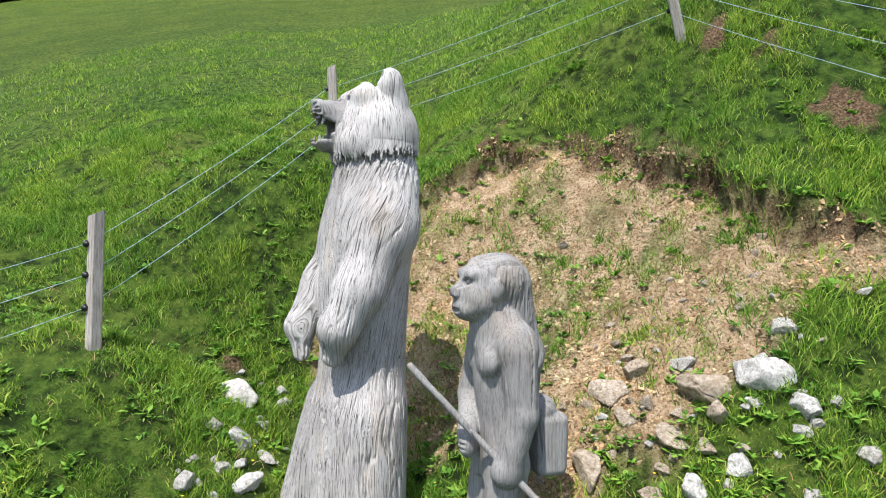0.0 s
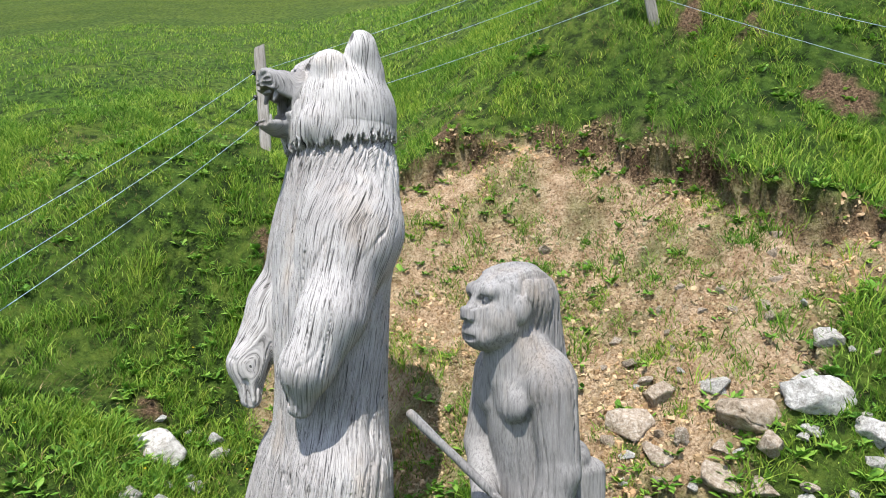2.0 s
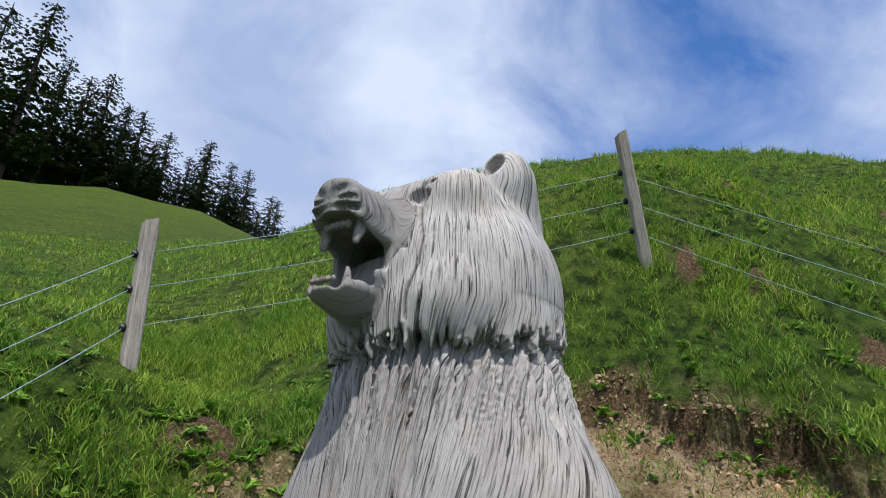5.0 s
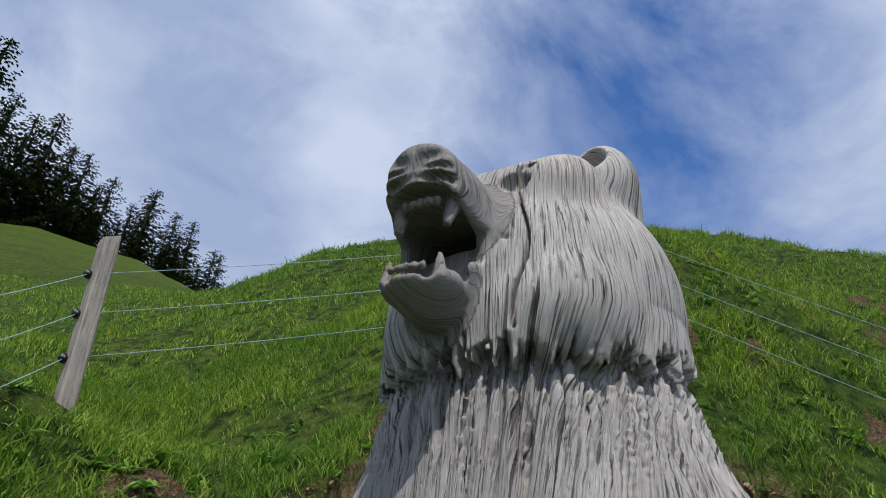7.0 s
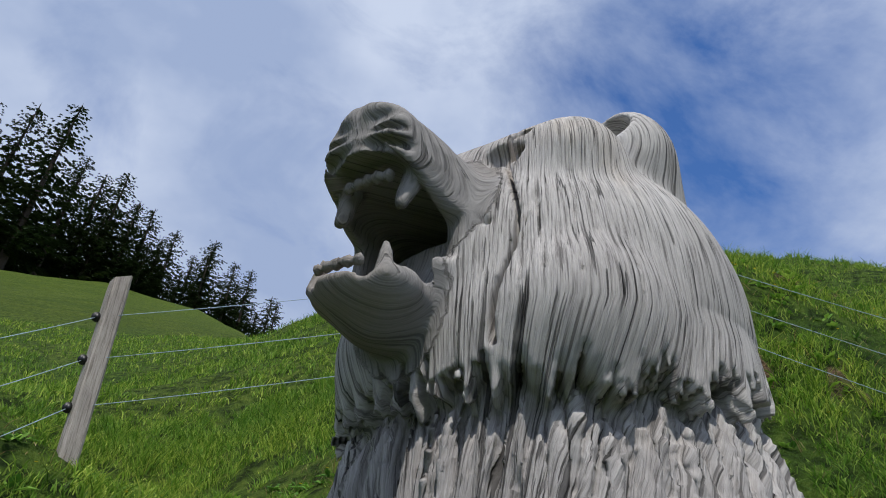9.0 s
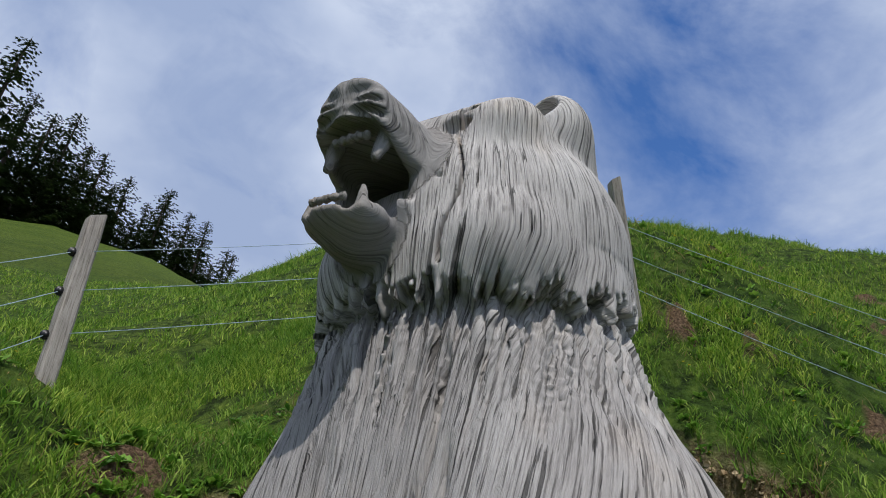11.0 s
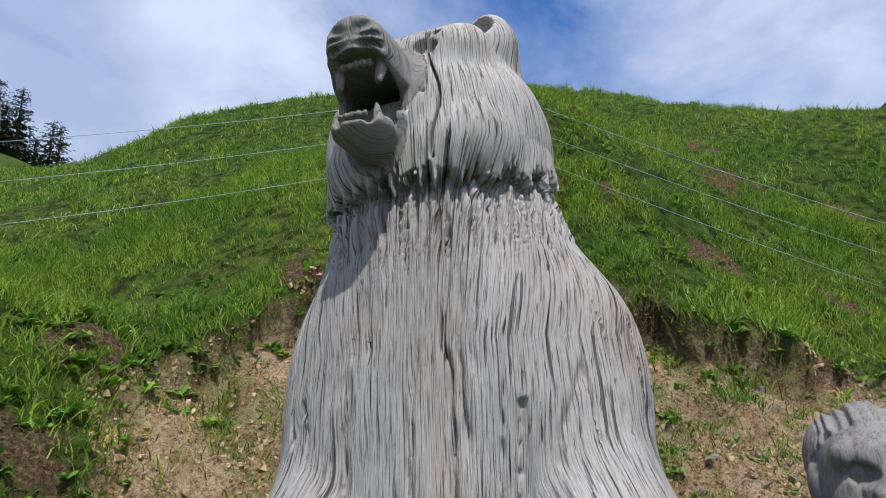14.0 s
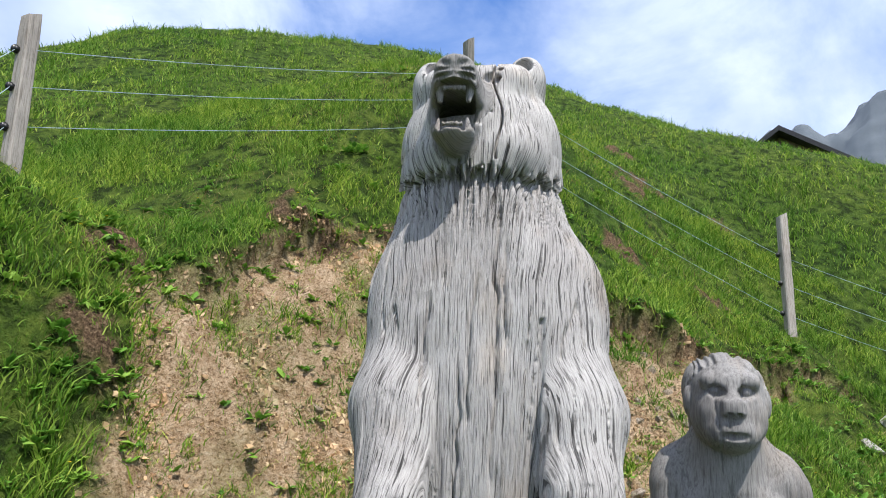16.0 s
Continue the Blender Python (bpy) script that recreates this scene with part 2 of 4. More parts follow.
def vnoise(x, y, z=0.0):
    """Smooth value noise in -1..1 on arrays."""
    x, y, z = np.broadcast_arrays(np.asarray(x, float), y, z)
    i, j, k = (np.floor(a).astype(np.int64) for a in (x, y, z))
    u, v, w = (a - b for a, b in ((x, i), (y, j), (z, k)))
    u, v, w = (a * a * (3 - 2 * a) for a in (u, v, w))
    s = 0.0
    for a in (0, 1):
        for b in (0, 1):
            for c in (0, 1):
                s = s + lattice(i + a, j + b, k + c) * (u if a else 1 - u) * (v if b else 1 - v) * (w if c else 1 - w)
    return s


def fbm(x, y, z=0.0, octaves=4, gain=0.5):
    s, amp = 0.0, 1.0
    for o in range(octaves):
        s = s + amp * vnoise(np.asarray(x) * 2**o + 17.3 * o, np.asarray(y) * 2**o, np.asarray(z) * 2**o)
        amp *= gain
    return s


def step(a, b, x):
    t = np.clip((x - a) / (b - a), 0, 1)
    return t * t * (3 - 2 * t)


# ---- the hillside ----
XS = (-6, -4, -2.4, -1.2, -0.2, 0.7, 1.5, 2.3, 3.3, 5, 7.5)
SWELLS = {
    -3.5: (-0.04, -0.01, -0.02, 0.09, 0.23, 0.23, 0.03, -0.37, -0.93, -1.13, 0.09),
    -1.6: (0.09, -0.15, -0.68, -0.81, -0.55, -0.18, 0.04, 0.04, -0.2, -0.31, 0.66),
    -0.5: (0.14, -0.13, 0.01, -0.98, 0.44, -0.76, 0.06, -0.06, 0.43, -0.05, 0.61),
    0.3: (0.11, -0.06, 0.34, 1.36, -1.01, 0.44, 0.01, 0.38, -0.94, -0.08, 0.36),
    1.1: (0, 0.04, -0.1, -1.53, -0.26, -0.09, -0.66, -0.08, 0.15, -0.21, 0.06),
    1.9: (-0.18, 0.15, -0.78, 1.48, 0.15, 0.16, 0.01, 0.06, 1.17, -0.34, -0.13),
    3: (-0.54, 0.21, 0.61, -0.4, -0.91, 0.12, 0.38, -0, 0.43, -0.35, 0.05),
    5: (-1.26, -0.2, 0.39, 0.12, -0.12, -0.14, -0.11, -0.17, -0.34, -0.03, 1.4),
    8: (-0.27, 0.8, -0.05, -1.19, -1.22, -0.36, 0.56, 1.01, 0.61, -0.55, 0.86),
}
CENTRE = (-0.5, -0.8)
REACH = 9.5


def swell(x, y):
    z = 2.61 + 0.16 * x + 0.35 * y
    for cy, row in SWELLS.items():
        for cx, h in zip(XS, row):
            s = 0.75 if -1.5 < cx < 2.6 and -0.6 < cy < 2 else 1.2 if -3 < cx < 4 and -1 < cy < 3.1 else 2.6
            z = z + h * np.exp(-((x - cx) ** 2 + (y - cy) ** 2) / (2 * s * s))
    # the shoulder of the ridge
    for cx, cy, s, h in ((1.3, 7.6, 2.0, 0.42), (5.6, 6.2, 2.6, 0.30), (9.0, -0.8, 1.8, -0.1)):
        z = z + h * np.exp(-((x - cx) ** 2 + (y - cy) ** 2) / (2 * s * s))
    return z


def bare(x, y, rough=True):
    """How bare the bank is: 1 in the open scar of sandy earth, 0 in the turf; and the signed distance to its edge."""
    d = np.full(np.shape(x), 9.0)
    spine = ((0.05, 1.45, 0.42), (0.75, 1.45, 0.53), (1.35, 1.13, 0.55), (1.85, 0.66, 0.40), (2.3, 0.2, 0.22), (2.75, 0.03, 0.13), (3.5, -0.14, 0.10), (3.95, -0.42, 0.08))
    for (ax, ay, ar), (bx, by, br) in zip(spine, spine[1:]):
        t = np.clip(((x - ax) * (bx - ax) + (y - ay) * (by - ay)) / ((bx - ax) ** 2 + (by - ay) ** 2), 0, 1)
        d = np.minimum(d, np.hypot(x - ax - t * (bx - ax), y - ay - t * (by - ay)) - (ar + t * (br - ar)))
    for ax, ay, ar in ((0.5, 0.85, 0.55), (1.2, 0.45, 0.5), (-0.25, 1.2, 0.3), (1.0, -0.05, 0.3), (1.75, 0.22, 0.45), (2.2, 0.12, 0.22), (1.55, -0.1, 0.25)):
        d = np.minimum(d, np.hypot(x - ax, y - ay) - ar)
    d = d + 0.07 * fbm(x * 3.1, y * 3.1, 0.0, 2)
    return d + 0.035 * fbm(x * 11, y * 11, 3.0) if rough else d


SOIL = ((2.43, 1.63, 0.11), (2.76, 1.39, 0.12), (4.9, 1.38, 0.2), (4.4, 1.23, 0.22), (3.0, 0.83, 0.16), (5.2, 0.6, 0.12),
        (-0.5, 1.6, 0.16), (-0.3, 1.95, 0.14), (0.75, 2.12, 0.12), (3.7, 0.35, 0.14), (5.6, 1.9, 0.18), (-1.05, 0.95, 0.08), (3.3, 1.9, 0.1))


def soil(x, y):
    s = np.zeros(np.shape(x))
    wob = 0.75 * fbm(x * 5, y * 9, 5.0) + 0.35 * fbm(x * 19, y * 19, 6.0, 2)
    for ax, ay, ar in SOIL:
        s = np.maximum(s, step(1.15, 0.7, np.hypot(x - ax, y - ay) / (0.8 * ar) + wob))
    return s


def height(x, y, fine=True):
    x, y = np.asarray(x, float), np.asarray(y, float)
    dx, dy = x - CENTRE[0], y - CENTRE[1]
    r = np.hypot(dx, dy) + 1e-6
    k = np.minimum(1, REACH / r)
    z = swell(CENTRE[0] + dx * k, CENTRE[1] + dy * k)
    az = np.degrees(np.arctan2(dx, dy))
    rise = np.interp(az, (-100, -60, -36, -19, -6, 2, 8, 15, 22), (0.0, 0.14, 0.30, 0.40, 0.455, 0.445, 0.40, 0.2, 0.12))
    end = np.interp(az, (13, 20), (85.0, 13.0))
    over = np.maximum(r - REACH, 0)
    z = z + rise * np.minimum(over, end - REACH) - 0.06 * np.maximum(r - end, 0)
    if fine:
        near = step(16, 9, r)
        d = bare(x, y)
        smooth = bare(x, y, False)
        uphill = step(-0.15, 0.3, 0.55 * (x - 0.7) + 0.84 * (y - 0.9) + 0.15)
        lip = step(-0.015, 0.03, smooth) * step(0.75, 0.05, smooth) * uphill
        z = z + near * ((0.10 + 0.09 * step(1.75, 2.3, x)) * lip * np.clip(0.65 + 0.6 * fbm(x * 2.2, y * 2.2, 33.0, 2), 0.1, 1) - 0.07 * step(0.06, -0.05, d) * uphill * step(-0.3, -0.02, d))
        z = z + near * np.where(d > 0, 0.035 * fbm(x * 2.4, y * 2.4, 1.0, 4) + 0.014 * fbm(x * 14, y * 14, 2.0, 2),
                                0.038 * fbm(x * 5, y * 5, 4.0, 4) + 0.018 * fbm(x * 22, y * 22, 6.0, 3))
        z = z + near * 0.05 * soil(x, y) * (0.6 + 0.8 * fbm(x * 15, y * 15, 9.0, 2))
        z = z + (1 - near) * 0.5 * step(16, 60, r) * fbm(x * 0.06, y * 0.06)
    return z


def ledge(x, y):
    """How far the torn turf edge leans out over the scar."""
    d = bare(x, y, False)
    e = 0.02
    gx, gy = bare(x + e, y, False) - bare(x - e, y, False), bare(x, y + e, False) - bare(x, y - e, False)
    n = np.hypot(gx, gy) + 1e-6
    uphill = step(-0.1, 0.3, 0.55 * (x - 0.7) + 0.84 * (y - 0.9) + 0.1)
    k = -(0.08 + 0.05 * step(1.6, 2.2, x)) * step(0.0, 0.025, d) * step(0.3, 0.08, d) * uphill * np.clip(0.6 + 0.8 * fbm(x * 2.2, y * 2.2, 33.0, 2), 0, 1)
    return k * gx / n, k * gy / n


def build_ground():
    n = 560
    u = np.linspace(-1, 1, n)
    gx = 1.0 + 0.62 * np.sinh(7.9 * u)
    gy = 0.9 + 0.62 * np.sinh(7.9 * u)
    X, Y = np.meshgrid(gx, gy)
    Z = height(X, Y)
    lx, ly = ledge(X, Y)
    V = np.stack([X + lx, Y + ly, Z], -1).reshape(-1, 3)
    i = np.arange(n * n).reshape(n, n)
    me = mesh_from("ground", V, [np.stack([i[:-1, :-1], i[:-1, 1:], i[1:, 1:], i[1:, :-1]], -1).reshape(-1, 4)], GROUND)
    d = bare(X, Y)
    earth = step(0.05, -0.04, d) * np.clip(0.9 + 0.5 * fbm(X * 4, Y * 4, 8.0), 0, 1)
    patch = step(0.3, 0.6, fbm(X * 3.7, Y * 3.7, 12.0)) * 0.5 * step(0.12, 0.03, d)
    even = bare(X, Y, False)
    # soil patches; along the torn edge, dark earth with overhang shade painted in
    dark = np.maximum(soil(X, Y), step(0.07, 0.03, np.abs(even)) * np.clip(0.45 + 1.2 * fbm(X * 8, Y * 8, 44.0, 3), 0, 1) * step(0.0, 0.4, 0.55 * (X - 0.7) + 0.84 * (Y - 0.9) + 0.1))
    col = np.stack([np.maximum(earth, patch), dark, step(13, 24, np.hypot(X, Y)), 0 * d + 1], -1).reshape(-1, 4)
    at = me.color_attributes.new("earth", "FLOAT_COLOR", "POINT")
    at.data.foreach_set("color", col.astype(np.float32).ravel())
    tagged(new("ground", me), "steep green alpine meadow with a bare sandy landslip", "hillside", kind="structure")


build_ground()


# ---- carved statues ----
def unite(a, b, k):
    h = np.clip(0.5 + 0.5 * (b - a) / k, 0, 1)
    return b + (a - b) * h - k * h * (1 - h)


def cut(a, b, k):
    return -unite(-a, b, k)


def limb(P, a, b, ra, rb):
    """Distance to a limb that tapers from a to b."""
    a, b = np.array(a, np.float32), np.array(b, np.float32)
    ab = b - a
    t = np.clip(sum((p - o) * v for p, o, v in zip(P, a, ab)) / float(ab @ ab), 0, 1)
    return np.sqrt(sum((p - o - t * v) ** 2 for p, o, v in zip(P, a, ab))) - (ra + t * (rb - ra))


def egg(P, c, r):
    k0 = np.sqrt(sum(((p - o) / s) ** 2 for p, o, s in zip(P, c, r)))
    k1 = np.sqrt(sum(((p - o) / (s * s)) ** 2 for p, o, s in zip(P, c, r))) + 1e-6
    return k0 * (k0 - 1) / k1


def block(P, c, h, round_):
    q = [np.abs(p - o) - (s - round_) for p, o, s in zip(P, c, h)]
    return np.sqrt(sum(np.maximum(v, 0) ** 2 for v in q)) + np.minimum(np.maximum(np.maximum(q[0], q[1]), q[2]), 0) - round_


def trunk(P, rows):
    """An upright body of oval sections: rows of height, centre ahead and to the left, half sizes ahead and to the left."""
    rows = np.array(rows, np.float32)[::-1]
    z = P[2]
    fine = np.arange(rows[0, 0] - 0.3, rows[-1, 0] + 0.3, 0.01)
    soft = np.exp(-(np.arange(-15, 16) / 6.0) ** 2)
    soft /= soft.sum()
    def smooth(n):
        return np.convolve(np.pad(np.interp(fine, rows[:, 0], rows[:, n]), 15, "edge"), soft, "valid")

    cf, cl, af, al = (np.interp(z, fine, smooth(n)).astype(np.float32) for n in (1, 2, 3, 4))
    k = np.sqrt(((P[0] - cf) / af) ** 2 + ((P[1] - cl) / al) ** 2)
    d = (k - 1) * np.minimum(af, al)
    return np.maximum(d, np.maximum(z - rows[-1, 0], rows[0, 0] - z))


def surface(D, low, cell):
    """Surface nets: vertices and quads of the zero level of D."""
    neg = D < 0
    n = np.array(D.shape)
    c = tuple(slice(0, s - 1) for s in n)
    total = np.zeros((*(n - 1), 3), np.float32)
    count = np.zeros(n - 1, np.float32)
    for axis in range(3):
        for o1 in (0, 1):
            for o2 in (0, 1):
                off = [0, 0, 0]
                others = [q for q in range(3) if q != axis]
                off[others[0]], off[others[1]] = o1, o2
                sa = tuple(slice(o, o + s - 1) for o, s in zip(off, n))
                off2 = list(off)
                off2[axis] = 1
                sb = tuple(slice(o, o + s - 1) for o, s in zip(off2, n))
                hit = neg[sa] != neg[sb]
                va, vb = D[sa][hit], D[sb][hit]
                t = va / (va - vb)
                add = np.zeros((len(t), 3), np.float32) + np.array(off, np.float32)
                add[:, axis] = t
                total[hit] += add
                count[hit] += 1
    cells = count > 0
    ids = np.full(n - 1, -1, np.int64)
    ids[cells] = np.arange(cells.sum())
    V = (np.argwhere(cells) + total[cells] / count[cells][:, None]) * cell + low
    quads = []
    for axis in range(3):
        a, b = [q for q in range(3) if q != axis]
        sl = [slice(1, s - 1) for s in n]
        sl[axis] = slice(0, n[axis] - 1)
        s2 = list(sl)
        s2[axis] = slice(1, n[axis])
        base = np.argwhere(neg[tuple(sl)] != neg[tuple(s2)]) + [s.start for s in sl]
        inside = neg[tuple(base.T)]
        corners = []
        for oa, ob in ((1, 1), (0, 1), (0, 0), (1, 0)):
            p = base.copy()
            p[:, a] -= oa
            p[:, b] -= ob
            corners.append(ids[tuple(p.T)])
        q = np.stack(corners, -1)
        flip = inside if axis != 1 else ~inside
        q[~flip] = q[~flip][:, ::-1]
        quads.append(q)
    return V, np.concatenate(quads)


def normals_of(V, Q):
    a, b, c, d = (V[Q[:, i]] for i in range(4))
    nf = np.cross(c - a, d - b)
    N = np.zeros_like(V)
    for i in range(4):
        np.add.at(N, Q[:, i], nf)
    return N / (np.linalg.norm(N, axis=1, keepdims=True) + 1e-9)


def grid(low, high, cell):
    ax = [np.arange(a, b, cell, dtype=np.float32) for a, b in zip(low, high)]
    return np.meshgrid(*ax, indexing="ij", sparse=True), np.array(low)


def fringe_line(f, l):
    """Height of the ragged lower edge of the head's fur, round the head."""
    th = np.arctan2(l - 0.05, f + 0.05)
    saw = th * 5.5 + 0.8 * np.sin(th * 3.0 + 0.5)
    fine = th * 17.0 + 0.7 * np.sin(th * 7.0)
    jag = 0.075 * np.abs(saw - np.floor(saw) - 0.5) + 0.06 * np.abs(fine - np.floor(fine) - 0.5) + 0.008 * np.sin(th * 61)
    return (1.772 + 0.05 * step(0.9, 2.2, np.abs(th)) + jag).astype(np.float32)


def bear_body(P, legs, arms):
    d = trunk(P, ((1.98, -0.058, 0.06, 0.215, 0.245), (1.90, -0.058, 0.06, 0.230, 0.262), (1.80, -0.058, 0.062, 0.234, 0.266), (1.70, -0.060, 0.066, 0.238, 0.278), (1.62, -0.060, 0.07, 0.230, 0.280),
                  (1.5, -0.055, 0.085, 0.222, 0.284), (1.38, -0.02, 0.095, 0.228, 0.295), (1.2, 0.0, 0.095, 0.235, 0.28), (1.0, 0.0, 0.09, 0.235, 0.275), (0.8, 0.0, 0.095, 0.225, 0.275),
                  (0.6, 0.0, 0.095, 0.235, 0.285), (0.4, 0.02, 0.085, 0.26, 0.31), (0.2, 0.04, 0.08, 0.28, 0.34), (-0.4, 0.06, 0.08, 0.30, 0.36)))
    if legs:
        d = unite(d, limb(P, (0.08, -0.08, 0.44), (0.17, -0.13, -0.35), 0.16, 0.25), 0.08)
        d = unite(d, limb(P, (0.05, 0.26, 0.45), (0.07, 0.28, -0.35), 0.2, 0.23), 0.08)
        d = cut(d, limb(P, (0.29, 0.06, 0.50), (0.40, 0.07, -0.4), 0.018, 0.085), 0.035)
    if arms:
        r = limb(P, (-0.01, -0.10, 1.43), (0.14, -0.135, 1.12), 0.135, 0.125)
        r = unite(r, limb(P, (0.14, -0.135, 1.12), (0.28, -0.115, 0.88), 0.123, 0.085), 0.05)
        r = unite(r, limb(P, (0.28, -0.115, 0.88), (0.285, -0.075, 0.74), 0.080, 0.046), 0.04)
        l = limb(P, (-0.02, 0.265, 1.43), (0.14, 0.348, 1.12), 0.15, 0.126)
        l = unite(l, limb(P, (0.14, 0.348, 1.12), (0.24, 0.345, 0.93), 0.124, 0.102), 0.05)
        l = unite(l, limb(P, (0.24, 0.345, 0.93), (0.255, 0.325, 0.79), 0.092, 0.052), 0.04)
        d = unite(d, limb(P, (-0.01, -0.05, 1.47), (-0.01, 0.24, 1.47), 0.16, 0.16), 0.14)
        d = unite(d, unite(r, l, 0.02), (0.012 + 0.10 * step(1.16, 1.40, P[2])).astype(np.float32))
        # the clefts between arms and belly
        for f in (0.0, 0.035, 0.07):
            d = cut(d, limb(P, (0.205 + f, 0.250, 1.36), (0.24 + f, 0.236, 0.76), 0.009, 0.020), 0.006)
            d = cut(d, limb(P, (0.225 + f, -0.020, 1.34), (0.255 + f, 0.0, 0.74), 0.009, 0.022), 0.006)
        # fingers of the paws
        for n in range(3):
            d = cut(d, limb(P, (0.345 - 0.012 * n, -0.118 + 0.036 * n, 0.82), (0.29, -0.112 + 0.033 * n, 0.67), 0.009, 0.010), 0.008)
            d = cut(d, limb(P, (0.33, 0.285 + 0.042 * n, 0.87), (0.255, 0.29 + 0.04 * n, 0.72), 0.009, 0.010), 0.008)
    return d


def bear_head(P, body):
    # the log under the fringe is hollowed and swells out again towards the shoulders
    line = fringe_line(P[0], P[1])
    below = line - P[2]
    th = np.arctan2(P[1] - 0.05, P[0] + 0.05)
    hollow = np.where(below > 0, (0.041 + 0.004 * np.cos(th * 2.0)) * np.exp(-np.maximum(below, 0) / 0.085) * step(0.21, 0.11, below), 0.0).astype(np.float32)
    d = body + hollow
    fur = np.maximum(limb(P, (0.055, -0.035, 1.875), (0.055, 0.15, 1.875), 0.115, 0.125), line - 0.012 - P[2])
    d = unite(d, fur, 0.02)
    crown = np.maximum(egg(P, (-0.058, 0.058, 1.93), (0.230, 0.264, 0.270)), 1.90 - P[2])
    head = unite(crown, limb(P, (0.045, -0.055, 2.112), (0.045, 0.15, 2.120), 0.078, 0.078), 0.03)
    # blunt muzzle: snout, nose, cheeks of the lips, lower jaw
    head = unite(head, limb(P, (0.03, 0.02, 2.01), (0.185, -0.005, 2.036), 0.118, 0.078), 0.022)
    head = unite(head, block(P, (0.220, -0.006, 2.056), (0.064, 0.062, 0.050), 0.034), 0.025)
    head = unite(head, egg(P, (0.255, -0.006, 2.094), (0.036, 0.044, 0.024)), 0.010)
    head = unite(head, egg(P, (0.120, -0.004, 1.962), (0.125, 0.086, 0.110)), 0.03)
    head = unite(head, limb(P, (0.06, 0.0, 1.905), (0.210, -0.006, 1.882), 0.074, 0.046), 0.02)
    head = unite(head, egg(P, (0.224, -0.006, 1.886), (0.060, 0.062, 0.034)), 0.012)
    # the mouth: a wedge opened from the front, rounded at its corners, and the throat behind it
    M = (P[0] - 0.165, P[1] + 0.006, P[2])
    wedge = np.maximum(M[2] - (1.985 + 0.30 * M[0]), (1.950 - 0.48 * M[0]) - M[2])
    wedge = np.maximum(wedge, -M[0] + 2.6 * M[1] * M[1])
    head = cut(head, wedge, 0.012)
    head = cut(head, block(P, (0.160, -0.006, 1.962), (0.150, 0.058, 0.074), 0.030), 0.004)
    head = cut(head, block(P, (0.205, -0.006, 1.908), (0.078, 0.044, 0.030), 0.018), 0.005)
    # tongue, canines and the rows of small teeth
    head = unite(head, egg(P, (0.13, -0.004, 1.888), (0.10, 0.030, 0.020)), 0.008)
    for s in (-1, 1):
        y = -0.006 + 0.047 * s
        head = unite(head, limb(P, (0.226, y - 0.002 * s, 2.028), (0.240, y - 0.006 * s, 1.982), 0.0135, 0.0080), 0.003)
        head = unite(head, limb(P, (0.256, y - 0.003 * s, 1.885), (0.254, y - 0.006 * s, 1.920), 0.0100, 0.0045), 0.002)
        # folds of the lip towards the corner of the mouth
        head = cut(head, limb(P, (0.252, -0.006 + 0.072 * s, 2.012), (0.155, -0.002 + 0.102 * s, 1.985), 0.006, 0.004), 0.006)
        head = cut(head, limb(P, (0.225, -0.006 + 0.064 * s, 1.852), (0.140, -0.002 + 0.092 * s, 1.915), 0.006, 0.004), 0.006)
    for k in range(-2, 3):
        head = unite(head, egg(P, (0.252 - 3 * (0.014 * k) ** 2, -0.006 + 0.014 * k, 2.018), (0.008, 0.0065, 0.010)), 0.002)
        head = unite(head, egg(P, (0.276 - 3 * (0.013 * k) ** 2, -0.006 + 0.013 * k, 1.896), (0.007, 0.006, 0.008)), 0.002)
    # nose: centre notch, nostrils, the creases over the upper lip
    head = cut(head, limb(P, (0.292, -0.006, 2.128), (0.294, -0.006, 2.068), 0.011, 0.006), 0.004)
    for s in (-1, 1):
        head = cut(head, limb(P, (0.292, -0.006 + 0.010 * s, 2.068), (0.282, -0.006 + 0.040 * s, 2.086), 0.008, 0.010), 0.004)
        head = cut(head, limb(P, (0.290, -0.006, 2.046), (0.258, -0.006 + 0.072 * s, 2.040), 0.007, 0.009), 0.004)
        head = cut(head, limb(P, (0.288, -0.006, 2.062), (0.270, -0.006 + 0.058 * s, 2.062), 0.004, 0.006), 0.004)
    # screwed-up eyes under heavy brows
    for y, s in ((0.105, 1), (-0.045, -1)):
        head = cut(head, egg(P, (0.125, y - 0.012 * s, 2.118), (0.022, 0.024, 0.020)), 0.008)
        head = cut(head, limb(P, (0.145, y - 0.025 * s, 2.108), (0.060, y + 0.080 * s, 2.135), 0.012, 0.006), 0.005)
        for dz, r in ((0.026, 0.0075), (-0.022, 0.006)):
            head = cut(head, limb(P, (0.118, y + 0.008 * s, 2.125 + dz), (0.035, y + 0.098 * s, 2.130 + 1.3 * dz), r, 0.004), 0.005)
        head = cut(head, limb(P, (0.110, y + 0.0 * s, 2.182), (0.050, y + 0.07 * s, 2.178), 0.007, 0.004), 0.006)
    # thick ears with a small deep hollow
    for y, s in ((0.205, 1), (-0.115, -1)):
        ear = egg(P, (-0.072, y, 2.198 - 0.015 * (s < 0)), (0.070, 0.068, 0.094))
        ear = cut(ear, egg(P, (0.006, y - 0.012 * s, 2.240 - 0.015 * (s < 0)), (0.070, 0.036, 0.036)), 0.006)
        ear = unite(ear, egg(P, (-0.10, y + 0.005 * s, 2.10), (0.075, 0.062, 0.11)), 0.03)
        head = unite(head, ear, 0.02)
    d = unite(d, head, 0.008)
    # one long drying crack through brow and cheek
    bend = 0.112 + 0.012 * np.sin(P[2] * 23) + 0.05 * (2.13 - P[2])
